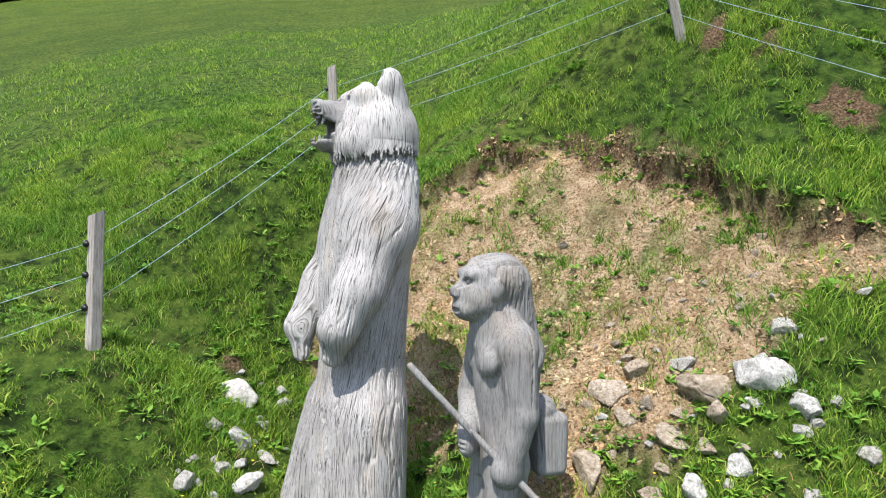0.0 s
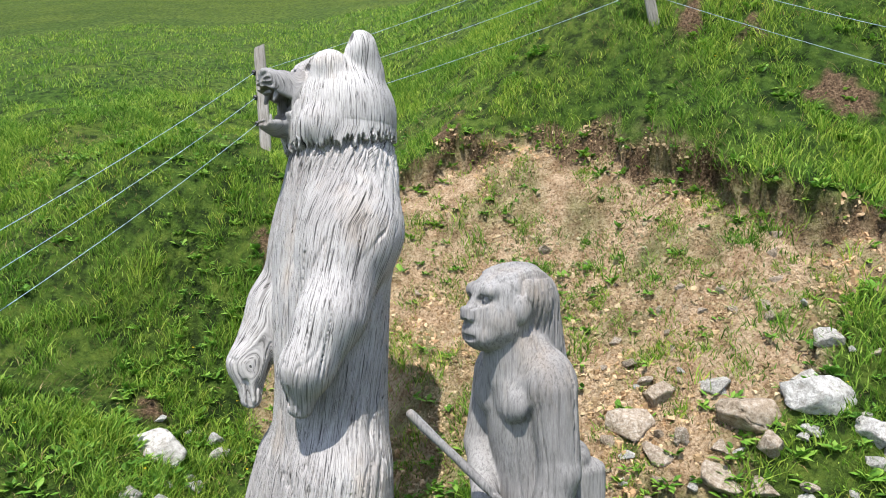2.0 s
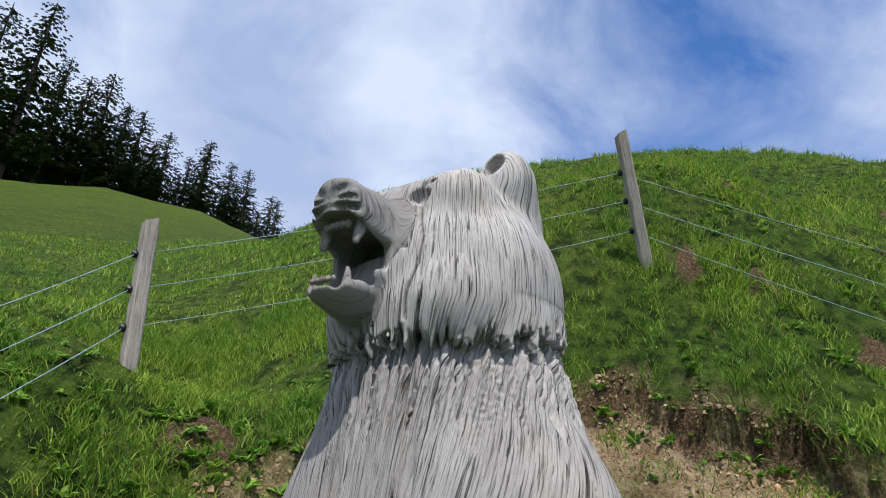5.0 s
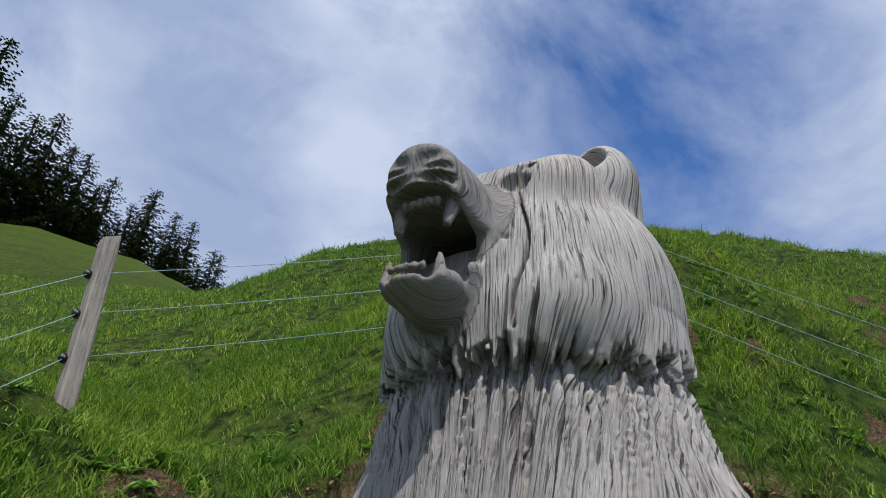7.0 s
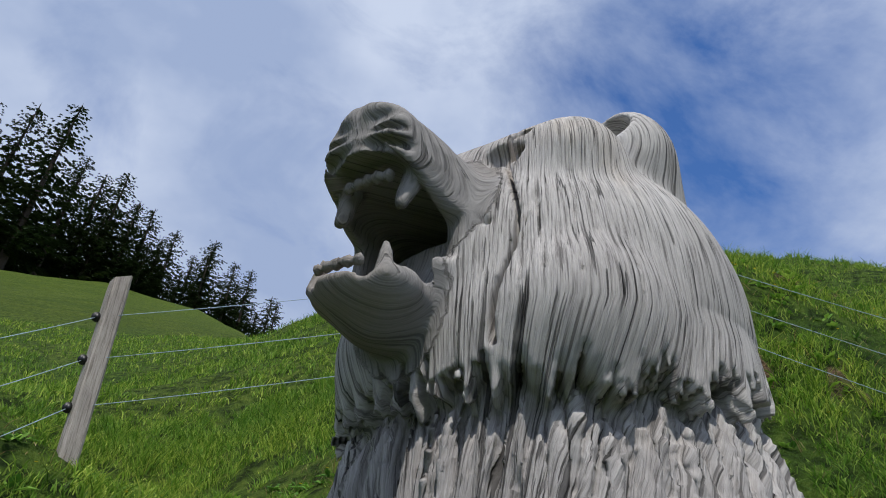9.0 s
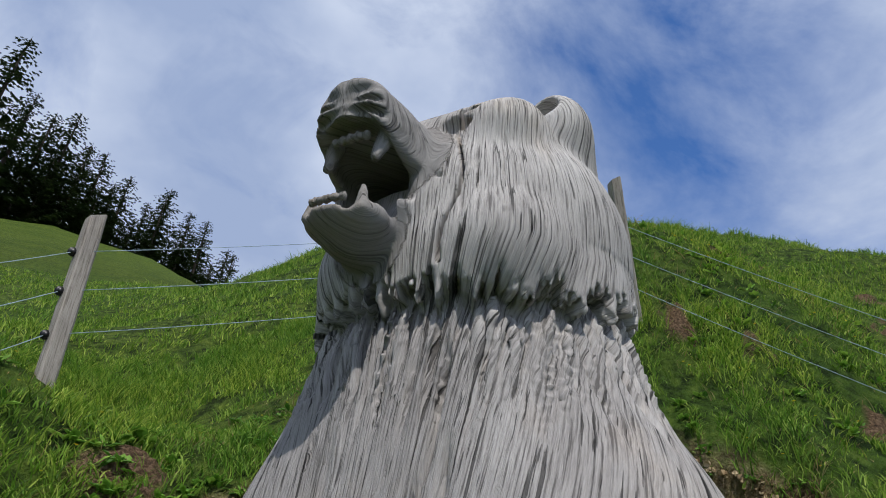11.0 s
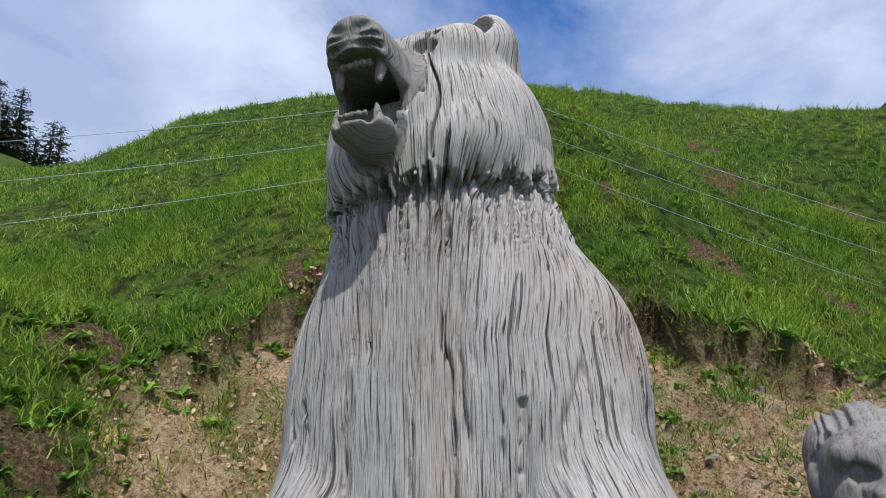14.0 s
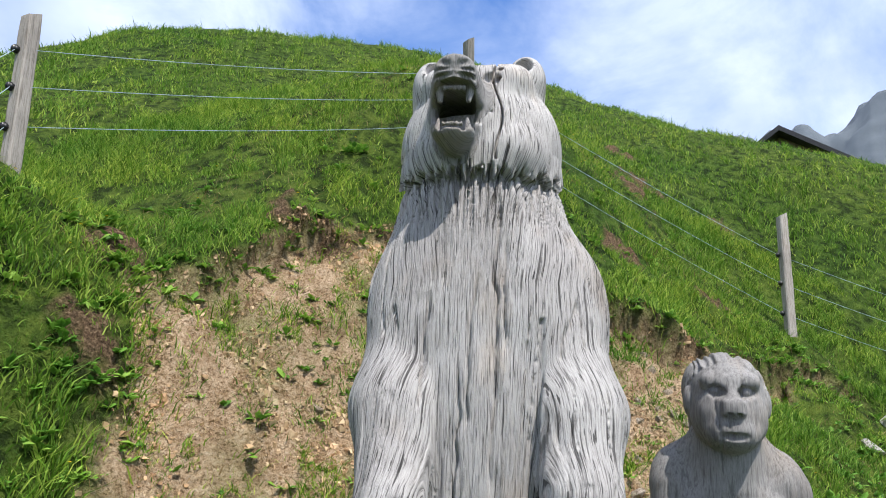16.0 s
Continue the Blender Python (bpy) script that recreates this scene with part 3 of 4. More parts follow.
    crack = np.maximum(np.maximum(np.abs(P[1] - bend) - 0.0035, 0.02 - P[0]), np.maximum(1.83 - P[2], P[2] - 2.20))
    return cut(d, np.maximum(crack, -(d + 0.03)), 0.002)


def bear_field(low, high, cell):
    """The bear's solid, worked out in slabs that hold only the limbs that reach into them."""
    ax = [np.arange(a, b, cell, dtype=np.float32) for a, b in zip(low, high)]
    slabs = []
    for z0, z1, legs, arms, head in ((-9, 0.55, True, False, False), (0.55, 0.75, True, True, False), (0.75, 1.56, False, True, False), (1.56, 1.70, False, True, True), (1.70, 9, False, True, True)):
        z = ax[2][(ax[2] >= z0) & (ax[2] < z1)]
        P = np.meshgrid(ax[0], ax[1], z, indexing="ij", sparse=True)
        d = bear_body(P, legs, arms)
        slabs.append((bear_head(P, d) if head else d).astype(np.float32))
    return np.concatenate(slabs, 2)


def place_local(V, origin, ahead):
    a = np.array(ahead) / np.hypot(*ahead)
    W = V.copy()
    W[:, 0] = origin[0] + V[:, 0] * a[0] - V[:, 1] * a[1]
    W[:, 1] = origin[1] + V[:, 0] * a[1] + V[:, 1] * a[0]
    return W


def build_bear():
    cell = 0.0046
    low, high = (-0.36, -0.42, -0.36), (0.45, 0.58, 2.34)
    V, Q = surface(bear_field(low, high, cell), np.array(low), cell)
    N = normals_of(V, Q)
    x, y, z = V.T
    line = fringe_line(x, y)
    below = line - z
    V3 = (x, y, z)
    snout = np.minimum(limb(V3, (0.03, 0.02, 2.01), (0.185, -0.005, 2.036), 0.118, 0.078), limb(V3, (0.06, 0.0, 1.905), (0.210, -0.006, 1.882), 0.074, 0.046))
    skull = np.minimum(egg(V3, (-0.058, 0.058, 1.93), (0.230, 0.264, 0.270)), limb(V3, (0.055, -0.035, 1.875), (0.055, 0.15, 1.875), 0.115, 0.125))
    skull = np.minimum(skull, limb(V3, (0.045, -0.055, 2.112), (0.045, 0.15, 2.120), 0.078, 0.078))
    muzzle = np.maximum(step(0.008, -0.008, snout - skull - 0.012) * step(0.06, 0.10, x), step(0.19, 0.20, x)) * step(1.79, 1.82, z)
    headed = step(-0.01, 0.01, z - line)
    turn, out = np.arctan2(y - 0.07, x + 0.03), np.hypot(y - 0.07, x + 0.03)
    run = z - 1.1 * out
    u = 0.27 * turn * np.clip(1 + 0.5 * (1.4 - z), 0.8, 1.5) + 0.011 * vnoise(x * 3, y * 3, z * 2.0) + 0.0015 * vnoise(x * 11, y * 11, z * 5)
    # broad furrows in the body's fur
    wide = np.abs(vnoise(u * 36, run * 1.1 + 9.4, 0.0))
    furrow = np.abs(vnoise(u * 62, run * 3.4 + 2, 0.0))
    some = step(-0.25, 0.45, fbm(x * 5, y * 5, z * 2.5 + 9, 2))
    low = step(1.25, 0.70, z)
    wall = step(0.55, 0.25, np.abs(N[:, 2]))
    move = -(1 - headed) * (0.010 * wall * step(0.07, 0.0, wide) * (0.2 + 0.8 * some) + (0.0015 + 0.0085 * low) * wall * step(0.20, 0.0, furrow))
    move -= headed * wall * 0.007 * step(0.05, 0.0, wide) * some
    # strands that hang from under the fringe and sweep forward
    sweep = u + 0.25 * np.clip(1.82 - z, -0.05, 0.35) * np.tanh(turn * 2.0)
    strand = np.abs(vnoise(sweep * 62, z * 1.0 + 31, 0.0)) + 0.2 * np.abs(vnoise(sweep * 150, z * 2.0, 5.0))
    hang = step(0.015, 0.05, below) * step(0.26 + 0.08 * vnoise(u * 25, 3.0, 1.0), 0.10, below)
    move += hang * wall * (0.014 * np.clip(strand, 0, 0.6) / 0.6 - 0.008)
    move += 0.003 * fbm(x * 9, y * 9, z * 1.5, 3)
    move = move * (1 - 0.93 * muzzle) + 0.0014 * muzzle * fbm(x * 40, y * 40, z * 40, 2)
    # drying cracks that run up the chest
    for l0, z0, z1, f0 in ((0.125, 0.9, 1.75, 0.1), (0.15, 1.25, 1.62, 0.1), (0.03, 0.8, 1.25, 0.1), (0.06, 1.05, 1.5, 0.1), (-0.06, 1.1, 1.45, 0.1)):
        path = l0 + 0.012 * vnoise(z * 6, l0 * 50) + 0.006 * vnoise(z * 19, l0 * 31)
        move -= 0.018 * np.exp(-(((y - path) / 0.0045) ** 2)) * (x > f0) * step(z0, z0 + 0.08, z) * step(z1, z1 - 0.08, z) * (1 - muzzle)
    V = V + N * move[:, None]
    me = mesh_from("bear_statue", place_local(V, (-0.078, 0.126), (-0.85, -0.527)), [Q], WOOD_BEAR)
    me.attributes.new("grain", "FLOAT_VECTOR", "POINT").data.foreach_set("vector", np.stack([np.where(muzzle > 0.5, y + 0.8 * x, sweep), np.where(muzzle > 0.5, 0.3, 0.0), np.where(muzzle > 0.5, 1.5 * z, run)], -1).astype(np.float32).ravel())
    # smooth muzzle in a darker tone, bleached crown, greyer trunk
    tone = 0.88 + 0.14 * headed - 0.40 * muzzle
    me.attributes.new("tone", "FLOAT", "POINT").data.foreach_set("value", tone.astype(np.float32))
    tagged(new("bear_statue", me), "roaring upright bear carved from one silver-grey weathered log", "statue")


def man_shape(P):
    d = trunk(P, ((1.0, -0.10, 0, 0.07, 0.12), (0.95, -0.10, 0, 0.11, 0.155), (0.86, -0.10, 0, 0.135, 0.165), (0.7, -0.10, 0, 0.12, 0.145), (0.56, -0.11, 0, 0.105, 0.135),
                  (0.42, -0.12, 0, 0.115, 0.16), (0.30, -0.12, 0, 0.10, 0.15)))
    for s in (-1, 1):
        d = unite(d, egg(P, (0.0, 0.070 * s, 0.845), (0.042, 0.082, 0.072)), 0.012)
        d = unite(d, limb(P, (-0.11, 0.085 * s, 0.36), (-0.07, 0.1 * s, 0.05), 0.1, 0.075), 0.04)
        d = unite(d, limb(P, (-0.07, 0.1 * s, 0.05), (-0.12, 0.1 * s, -0.32), 0.072, 0.06), 0.03)
        d = unite(d, limb(P, (-0.13, 0.1 * s, -0.33), (0.05, 0.11 * s, -0.36), 0.055, 0.045), 0.03)
        d = unite(d, egg(P, (-0.1, 0.15 * s, 0.915), (0.098, 0.088, 0.11)), 0.03)
    l = unite(limb(P, (-0.10, 0.165, 0.9), (-0.12, 0.19, 0.62), 0.082, 0.07), limb(P, (-0.12, 0.19, 0.62), (-0.07, 0.17, 0.40), 0.072, 0.062), 0.02)
    l = unite(l, egg(P, (-0.065, 0.17, 0.37), (0.075, 0.06, 0.075)), 0.02)
    r = unite(limb(P, (-0.08, -0.16, 0.9), (-0.03, -0.17, 0.64), 0.080, 0.066), limb(P, (-0.03, -0.17, 0.64), (0.05, -0.02, 0.50), 0.064, 0.05), 0.02)
    r = unite(r, egg(P, (0.06, 0.01, 0.46), (0.045, 0.05, 0.07)), 0.02)
    d = unite(d, unite(l, r, 0.01), 0.014)
    for n in range(3):
        d = cut(d, limb(P, (0.11, -0.03, 0.485 - 0.024 * n), (0.09, 0.05, 0.485 - 0.024 * n), 0.004, 0.004), 0.006)
    # bag on the back of the hip
    d = unite(d, block(P, (-0.34, 0.03, 0.44), (0.08, 0.09, 0.15), 0.04), 0.02)
    d = unite(d, egg(P, (-0.30, 0.02, 0.60), (0.08, 0.09, 0.065)), 0.015)
    # neck, head, hair
    d = unite(d, limb(P, (-0.02, 0, 1.1), (-0.07, 0, 0.95), 0.092, 0.125), 0.04)
    h = egg(P, (-0.03, 0, 1.205), (0.142, 0.114, 0.122))
    h = unite(h, egg(P, (0.025, 0, 1.125), (0.105, 0.112, 0.10)), 0.03)
    h = unite(h, limb(P, (0.045, 0, 1.16), (0.07, 0, 1.095), 0.084, 0.07), 0.03)
    h = unite(h, limb(P, (0.085, -0.06, 1.238), (0.085, 0.06, 1.238), 0.026, 0.026), 0.02)
    h = unite(h, egg(P, (0.092, 0, 1.085), (0.056, 0.074, 0.052)), 0.02)
    h = unite(h, limb(P, (0.105, 0, 1.21), (0.128, 0, 1.157), 0.017, 0.033), 0.012)
    h = unite(h, block(P, (0.130, 0, 1.158), (0.030, 0.034, 0.026), 0.012), 0.010)
    for s in (-1, 1):
        h = cut(h, egg(P, (0.124, 0.048 * s, 1.206), (0.040, 0.034, 0.021)), 0.006)
        h = unite(h, egg(P, (0.088, 0.045 * s, 1.206), (0.016, 0.015, 0.013)), 0.004)
        h = unite(h, egg(P, (0.062, 0.062 * s, 1.15), (0.035, 0.028, 0.035)), 0.03)
        d = unite(d, limb(P, (-0.08, 0.05 * s, 1.03), (-0.10, 0.13 * s, 0.965), 0.07, 0.06), 0.04)
        h = unite(h, egg(P, (-0.01, 0.112 * s, 1.175), (0.036, 0.02, 0.05)), 0.012)
        h = cut(h, egg(P, (0.152, 0.012 * s, 1.138), (0.008, 0.007, 0.006)), 0.004)
    h = cut(h, limb(P, (0.146, -0.038, 1.073), (0.146, 0.038, 1.073), 0.011, 0.011), 0.004)
    hair = unite(egg(P, (-0.075, 0, 1.225), (0.125, 0.123, 0.108)), limb(P, (-0.12, 0, 1.17), (-0.215, 0, 0.86), 0.105, 0.085), 0.05)
    hair = unite(hair, limb(P, (-0.215, 0, 0.86), (-0.235, 0, 0.68), 0.085, 0.06), 0.05)
    d = unite(d, unite(h, hair, 0.012), 0.015)
    spear = limb(P, SPEAR[0], SPEAR[1], 0.0155, 0.0175)
    return np.minimum(d, spear)


MAN_AT, MAN_AHEAD = (0.6, -0.47), (-0.93, -0.37)


def man_local(x, y, z):
    a = np.array(MAN_AHEAD) / np.hypot(*MAN_AHEAD)
    dx, dy = x - MAN_AT[0], y - MAN_AT[1]
    return (dx * a[0] + dy * a[1], -dx * a[1] + dy * a[0], z)


SPEAR = (man_local(0.272, -0.515, 0.808), man_local(1.02, -0.66, 0.10))


def build_man():
    cell = 0.0052
    P, low = grid((-0.50, -0.35, -0.40), (0.34, 0.38, 1.36), cell)
    V, Q = surface(man_shape(P), low, cell)
    N = normals_of(V, Q)
    x, y, z = V.T
    edge = np.where(z > 1.19, 0.085 - 1.05 * np.maximum(0, 1.31 - z), -0.04) + 0.008 * vnoise(y * 30, z * 30)
    hair = step(0.0, -0.010, x - edge) * step(0.62, 0.70, z) * step(1.0, 1.06, z + 0.6 * (x < -0.13))
    comb = np.where(z > 1.28, y / 0.11, np.arctan2(y, x + 0.10))
    strand = np.abs(vnoise(comb * 9 + 0.5 * vnoise(z * 7, comb * 2), z * 2.4 + 2 * x, 0.0))
    move = hair * (0.006 - 0.013 * step(0.30, 0.0, strand)) + 0.002 * fbm(x * 14, y * 14, z * 8, 3)
    for l0, z0, z1 in ((0.02, 1.12, 1.32), (-0.045, 0.95, 1.3), (0.07, 1.05, 1.2), (0.2, 0.55, 1.0), (0.1, 0.4, 0.9), (-0.01, 1.06, 1.16)):
        path = l0 + 0.02 * vnoise(z * 5, l0 * 40) + 0.25 * (z - z0) * (0.1 - abs(l0))
        move -= 0.006 * np.exp(-(((y - path) / 0.0035) ** 2)) * step(z0, z0 + 0.05, z) * step(z1, z1 - 0.05, z)
    V = V + N * move[:, None]
    me = mesh_from("hominid_statue", place_local(V, MAN_AT, MAN_AHEAD), [Q], WOOD_MAN)
    tagged(new("hominid_statue", me), "grey carved wooden figure of a hunter gripping a spear", "statue")


build_bear()
build_man()


# ---- fence ----
def tube_path(points, radius, sides=6):
    bm = bmesh.new()
    rings = []
    for i, p in enumerate(points):
        a, b = points[max(i - 1, 0)], points[min(i + 1, len(points) - 1)]
        d = (Vector(b) - Vector(a)).normalized()
        u = d.cross(Vector((0, 0, 1))).normalized()
        v = d.cross(u)
        rings.append([bm.verts.new(Vector(p) + radius * (u * math.cos(k * math.tau / sides) + v * math.sin(k * math.tau / sides))) for k in range(sides)])
    for r, s in zip(rings, rings[1:]):
        for k in range(sides):
            bm.faces.new((r[k], r[(k + 1) % sides], s[(k + 1) % sides], s[k]))
    bm.faces.new(rings[0][::-1])
    bm.faces.new(rings[-1])
    return bm


def post_mesh(length, wide, seed):
    """A sawn, slightly twisted and worn post with bevelled edges and a sloping top."""
    rng = random.Random(seed)
    bm = bmesh.new()
    n, last = 14, None
    for i in range(n + 1):
        z = length * i / n
        tw = 0.10 * (i / n - 0.5) + rng.uniform(-0.01, 0.01)
        w = wide * (1 + rng.uniform(-0.03, 0.03)) * (0.97 if i == n else 1)
        ring = []
        for k, (sx, sy) in enumerate(((1, 0.72), (0.72, 1), (-0.72, 1), (-1, 0.72), (-1, -0.72), (-0.72, -1), (0.72, -1), (1, -0.72))):
            x, y = sx * w / 2, sy * w / 2 * 0.9
            zz = z + (0.014 * sx - 0.008 * sy + rng.uniform(-0.004, 0.004) if i == n else 0)
            ring.append(bm.verts.new((x * math.cos(tw) - y * math.sin(tw), x * math.sin(tw) + y * math.cos(tw), zz)))
        if last:
            for k in range(8):
                bm.faces.new((last[k], last[(k + 1) % 8], ring[(k + 1) % 8], ring[k]))
        last = ring
    bm.faces.new(last)
    return bm


POSTS = (((-3.3, -1.5), -0.05, 0.80, (0, 0)), ((-1.665, 0.31), 0.655, 0.82, (0.005, 0.0)), ((-0.64, 2.346), 2.03, 0.845, (-0.055, -0.03)),
         ((2.24, 1.778), 3.01, 0.85, (-0.288, -0.167)), ((4.156, -0.106), 1.60, 1.165, (0, 0)), ((5.9, -1.9), 0.95, 1.0, (0.05, 0.0)))
CORD_AT = (0.66, 0.47, 0.27)


def insulator(parent, at):
    bm = bmesh.new()
    bmesh.ops.create_cone(bm, cap_ends=True, segments=10, radius1=0.016, radius2=0.013, depth=0.03, matrix=Matrix.Translation(at) @ Matrix.Rotation(radians(90), 4, "X"))
    bmesh.ops.create_cone(bm, cap_ends=True, segments=10, radius1=0.022, radius2=0.022, depth=0.007, matrix=Matrix.Translation(at) @ Matrix.Rotation(radians(90), 4, "X"))
    part("insulator", bm, PLASTIC, parent, "black plastic ring insulator", True)


def build_fence():
    fence, hooks = new("electric_fence"), []
    for n, ((x, y), z, tall, (tx, ty)) in enumerate(POSTS):
        foot = float(height(x, y))
        up = Vector((tx, ty, tall)).normalized()
        q = Vector((0, 0, 1)).rotation_difference(up)
        deep = max(0.15, z - foot + 0.15)
        base = Vector((x, y, z)) - up * deep
        nx, ny = POSTS[min(n + 1, len(POSTS) - 1)][0]
        px, py = POSTS[max(n - 1, 0)][0]
        ob = part("post", post_mesh(deep + Vector((tx, ty, tall)).length, 0.075, n), WOOD_POST, fence)
        ob.matrix_basis = Matrix.Translation(base) @ q.to_matrix().to_4x4() @ Matrix.Rotation(math.atan2(ny - py, nx - px), 4, "Z")
        own = []
        for h in CORD_AT:
            at = Vector((-0.047, 0.012, deep + h * (tall / 0.85 if tall < 1 else 1.25)))
            insulator(ob, at)
            own.append(ob.matrix_basis @ at)
        hooks.append(own)
    for a, b in zip(hooks, hooks[1:]):
        for k in range(3):
            p, q = a[k], b[k]
            sag = 0.012 * (q - p).length
            pts = [p.lerp(q, t / 14) - Vector((0, 0, 4 * sag * (t / 14) * (1 - t / 14))) for t in range(15)]
            part("cord", tube_path(pts, 0.0016), WIRE, fence, "thin pale blue electric cord", True)
    tagged(fence, "electric fence of weathered wooden posts and three pale cords", "fence")


build_fence()


# ---- rocks ----
def rock_mesh(name, seed, squash, mat):
    bm = bmesh.new()
    bmesh.ops.create_icosphere(bm, subdivisions=4, radius=1.0)
    rng = np.random.RandomState(seed)
    V = np.array([v.co[:] for v in bm.verts])
    for _ in range(16):
        n = rng.normal(size=3)
        n /= np.linalg.norm(n)
        over = V @ n - rng.uniform(0.42, 0.82)
        V = V - np.maximum(over, 0)[:, None] * n
    o = seed * 7.7
    V = V * (1 + 0.05 * fbm(V[:, 0] * 1.7 + o, V[:, 1] * 1.7, V[:, 2] * 1.7, 4) + 0.03 * fbm(V[:, 0] * 9 + o, V[:, 1] * 9, V[:, 2] * 9, 3))[:, None]
    V = V * squash
    for v, c in zip(bm.verts, V):
        v.co = c
    me = bpy.data.meshes.new(name)
    bm.to_mesh(me)
    bm.free()
    me.materials.append(mat)
    for p in me.polygons:
        p.use_smooth = True
    return me


PALE = ((-0.96, 0.70, 0.175), (-0.80, 0.34, 0.105), (-0.73, 0.62, 0.075), (-0.93, 0.27, 0.065), (-0.70, 0.93, 0.06), (-0.65, 0.86, 0.055), (-0.79, 0.07, 0.058),
        (-0.72, 0.15, 0.055), (-0.65, 0.04, 0.105), (-0.62, 0.33, 0.07), (-0.92, -0.13, 0.085), (-0.78, -0.10, 0.045), (1.96, -0.29, 0.145), (2.10, -0.48, 0.10),
        (2.01, -0.18, 0.085), (2.15, -0.15, 0.08), (1.68, -0.03, 0.07), (1.77, -0.55, 0.085), (1.59, -0.53, 0.11), (2.04, -0.54, 0.045), (2.26, -0.68, 0.065),
        (1.99, -0.75, 0.06), (1.92, -0.36, 0.05), (2.56, -0.13, 0.035), (3.9, -0.75, 0.11), (3.4, -0.62, 0.08))
TAN = ((1.73, -0.18, 0.165), (1.48, 0.09, 0.10), (1.57, -0.29, 0.11), (1.68, -0.40, 0.07), (1.76, -0.33, 0.075), (1.37, -0.11, 0.075), (1.18, -0.22, 0.12),
       (1.34, 0.03, 0.115), (1.42, -0.45, 0.07), (1.24, 1.21, 0.055), (1.79, 0.27, 0.03), (1.45, 1.0, 0.025), (0.45, 1.30, 0.03))


def build_rocks():
    rng = random.Random(4)
    more = random.Random(8)
    small_pale = tuple((more.uniform(1.15, 2.25), more.uniform(-0.65, 0.2), more.uniform(0.018, 0.045)) for _ in range(26)) + tuple((more.uniform(-1.0, -0.55), more.uniform(-0.1, 0.95), more.uniform(0.018, 0.04)) for _ in range(16))
    small_tan = tuple((more.uniform(0.9, 2.3), more.uniform(-0.5, 0.5), more.uniform(0.016, 0.05)) for _ in range(34))
    for kind, spots, mat in (("pale", PALE + small_pale, ROCK_WHITE), ("tan", TAN + small_tan, ROCK_TAN)):
        shapes = [rock_mesh("rock", 10 * (kind == "tan") + k, np.array((1.0, rng.uniform(0.75, 0.95), rng.uniform(0.55, 0.8))), mat) for k in range(7)]
        for n, (x, y, r) in enumerate(spots):
            r *= 1.2
            z = float(height(x, y))
            ob = new("rock", shapes[n % 7])
            ob.matrix_basis = Matrix.Translation((x, y, z + 0.06 * r)) @ Euler((rng.uniform(0.1, 0.7), rng.uniform(-0.3, 0.3), rng.uniform(0, 6.28))).to_matrix().to_4x4() @ Matrix.Diagonal((r, r, r, 1))
            what = "boulder" if r > 0.13 else "stone"
            tagged(ob, f"{'pale rough limestone' if kind == 'pale' else 'tan weathered sandstone'} {what} half sunk in the bank", "rock", "loose rocks on the bank")


build_rocks()


# ---- grass, weeds, dry stalks, crumbs ----
def blades(name, pos, tall, wide, bend, mat, rng, droop=None):
    """Many bent blades in one mesh; each is a quad with a pointed tip."""
    n = len(pos)
    a = rng.uniform(0, 2 * np.pi, n)
    side = np.stack([np.cos(a), np.sin(a), 0 * a], -1)
    lean_a = rng.uniform(0, 2 * np.pi, n)
    lean = np.stack([np.cos(lean_a), np.sin(lean_a), 0 * a], -1) * (bend * tall)[:, None]
    if droop is not None:
        lean = lean + droop * tall[:, None]
    up = np.zeros((n, 3))
    up[:, 2] = tall
    w = side * wide[:, None]
    mid = pos + up * 0.58 + lean * 0.35
    tip = pos + up * 0.95 + lean * 1.1
    V = np.stack([pos - w, pos + w, mid + w * 0.8, mid - w * 0.8, tip], 1).reshape(-1, 3)
    i = np.arange(n)[:, None] * 5
    me = mesh_from(name, V, [i + np.array([[0, 1, 2, 3]]), i + np.array([[3, 2, 4]])], mat, False)
    return new(name, me)


def scatter(rng, count, box):
    return rng.uniform(box[0], box[1], count), rng.uniform(box[2], box[3], count)


def on_ground(x, y, sink=0.01):
    lx, ly = ledge(x, y)
    return np.stack([x + lx, y + ly, height(x, y) - sink], -1)


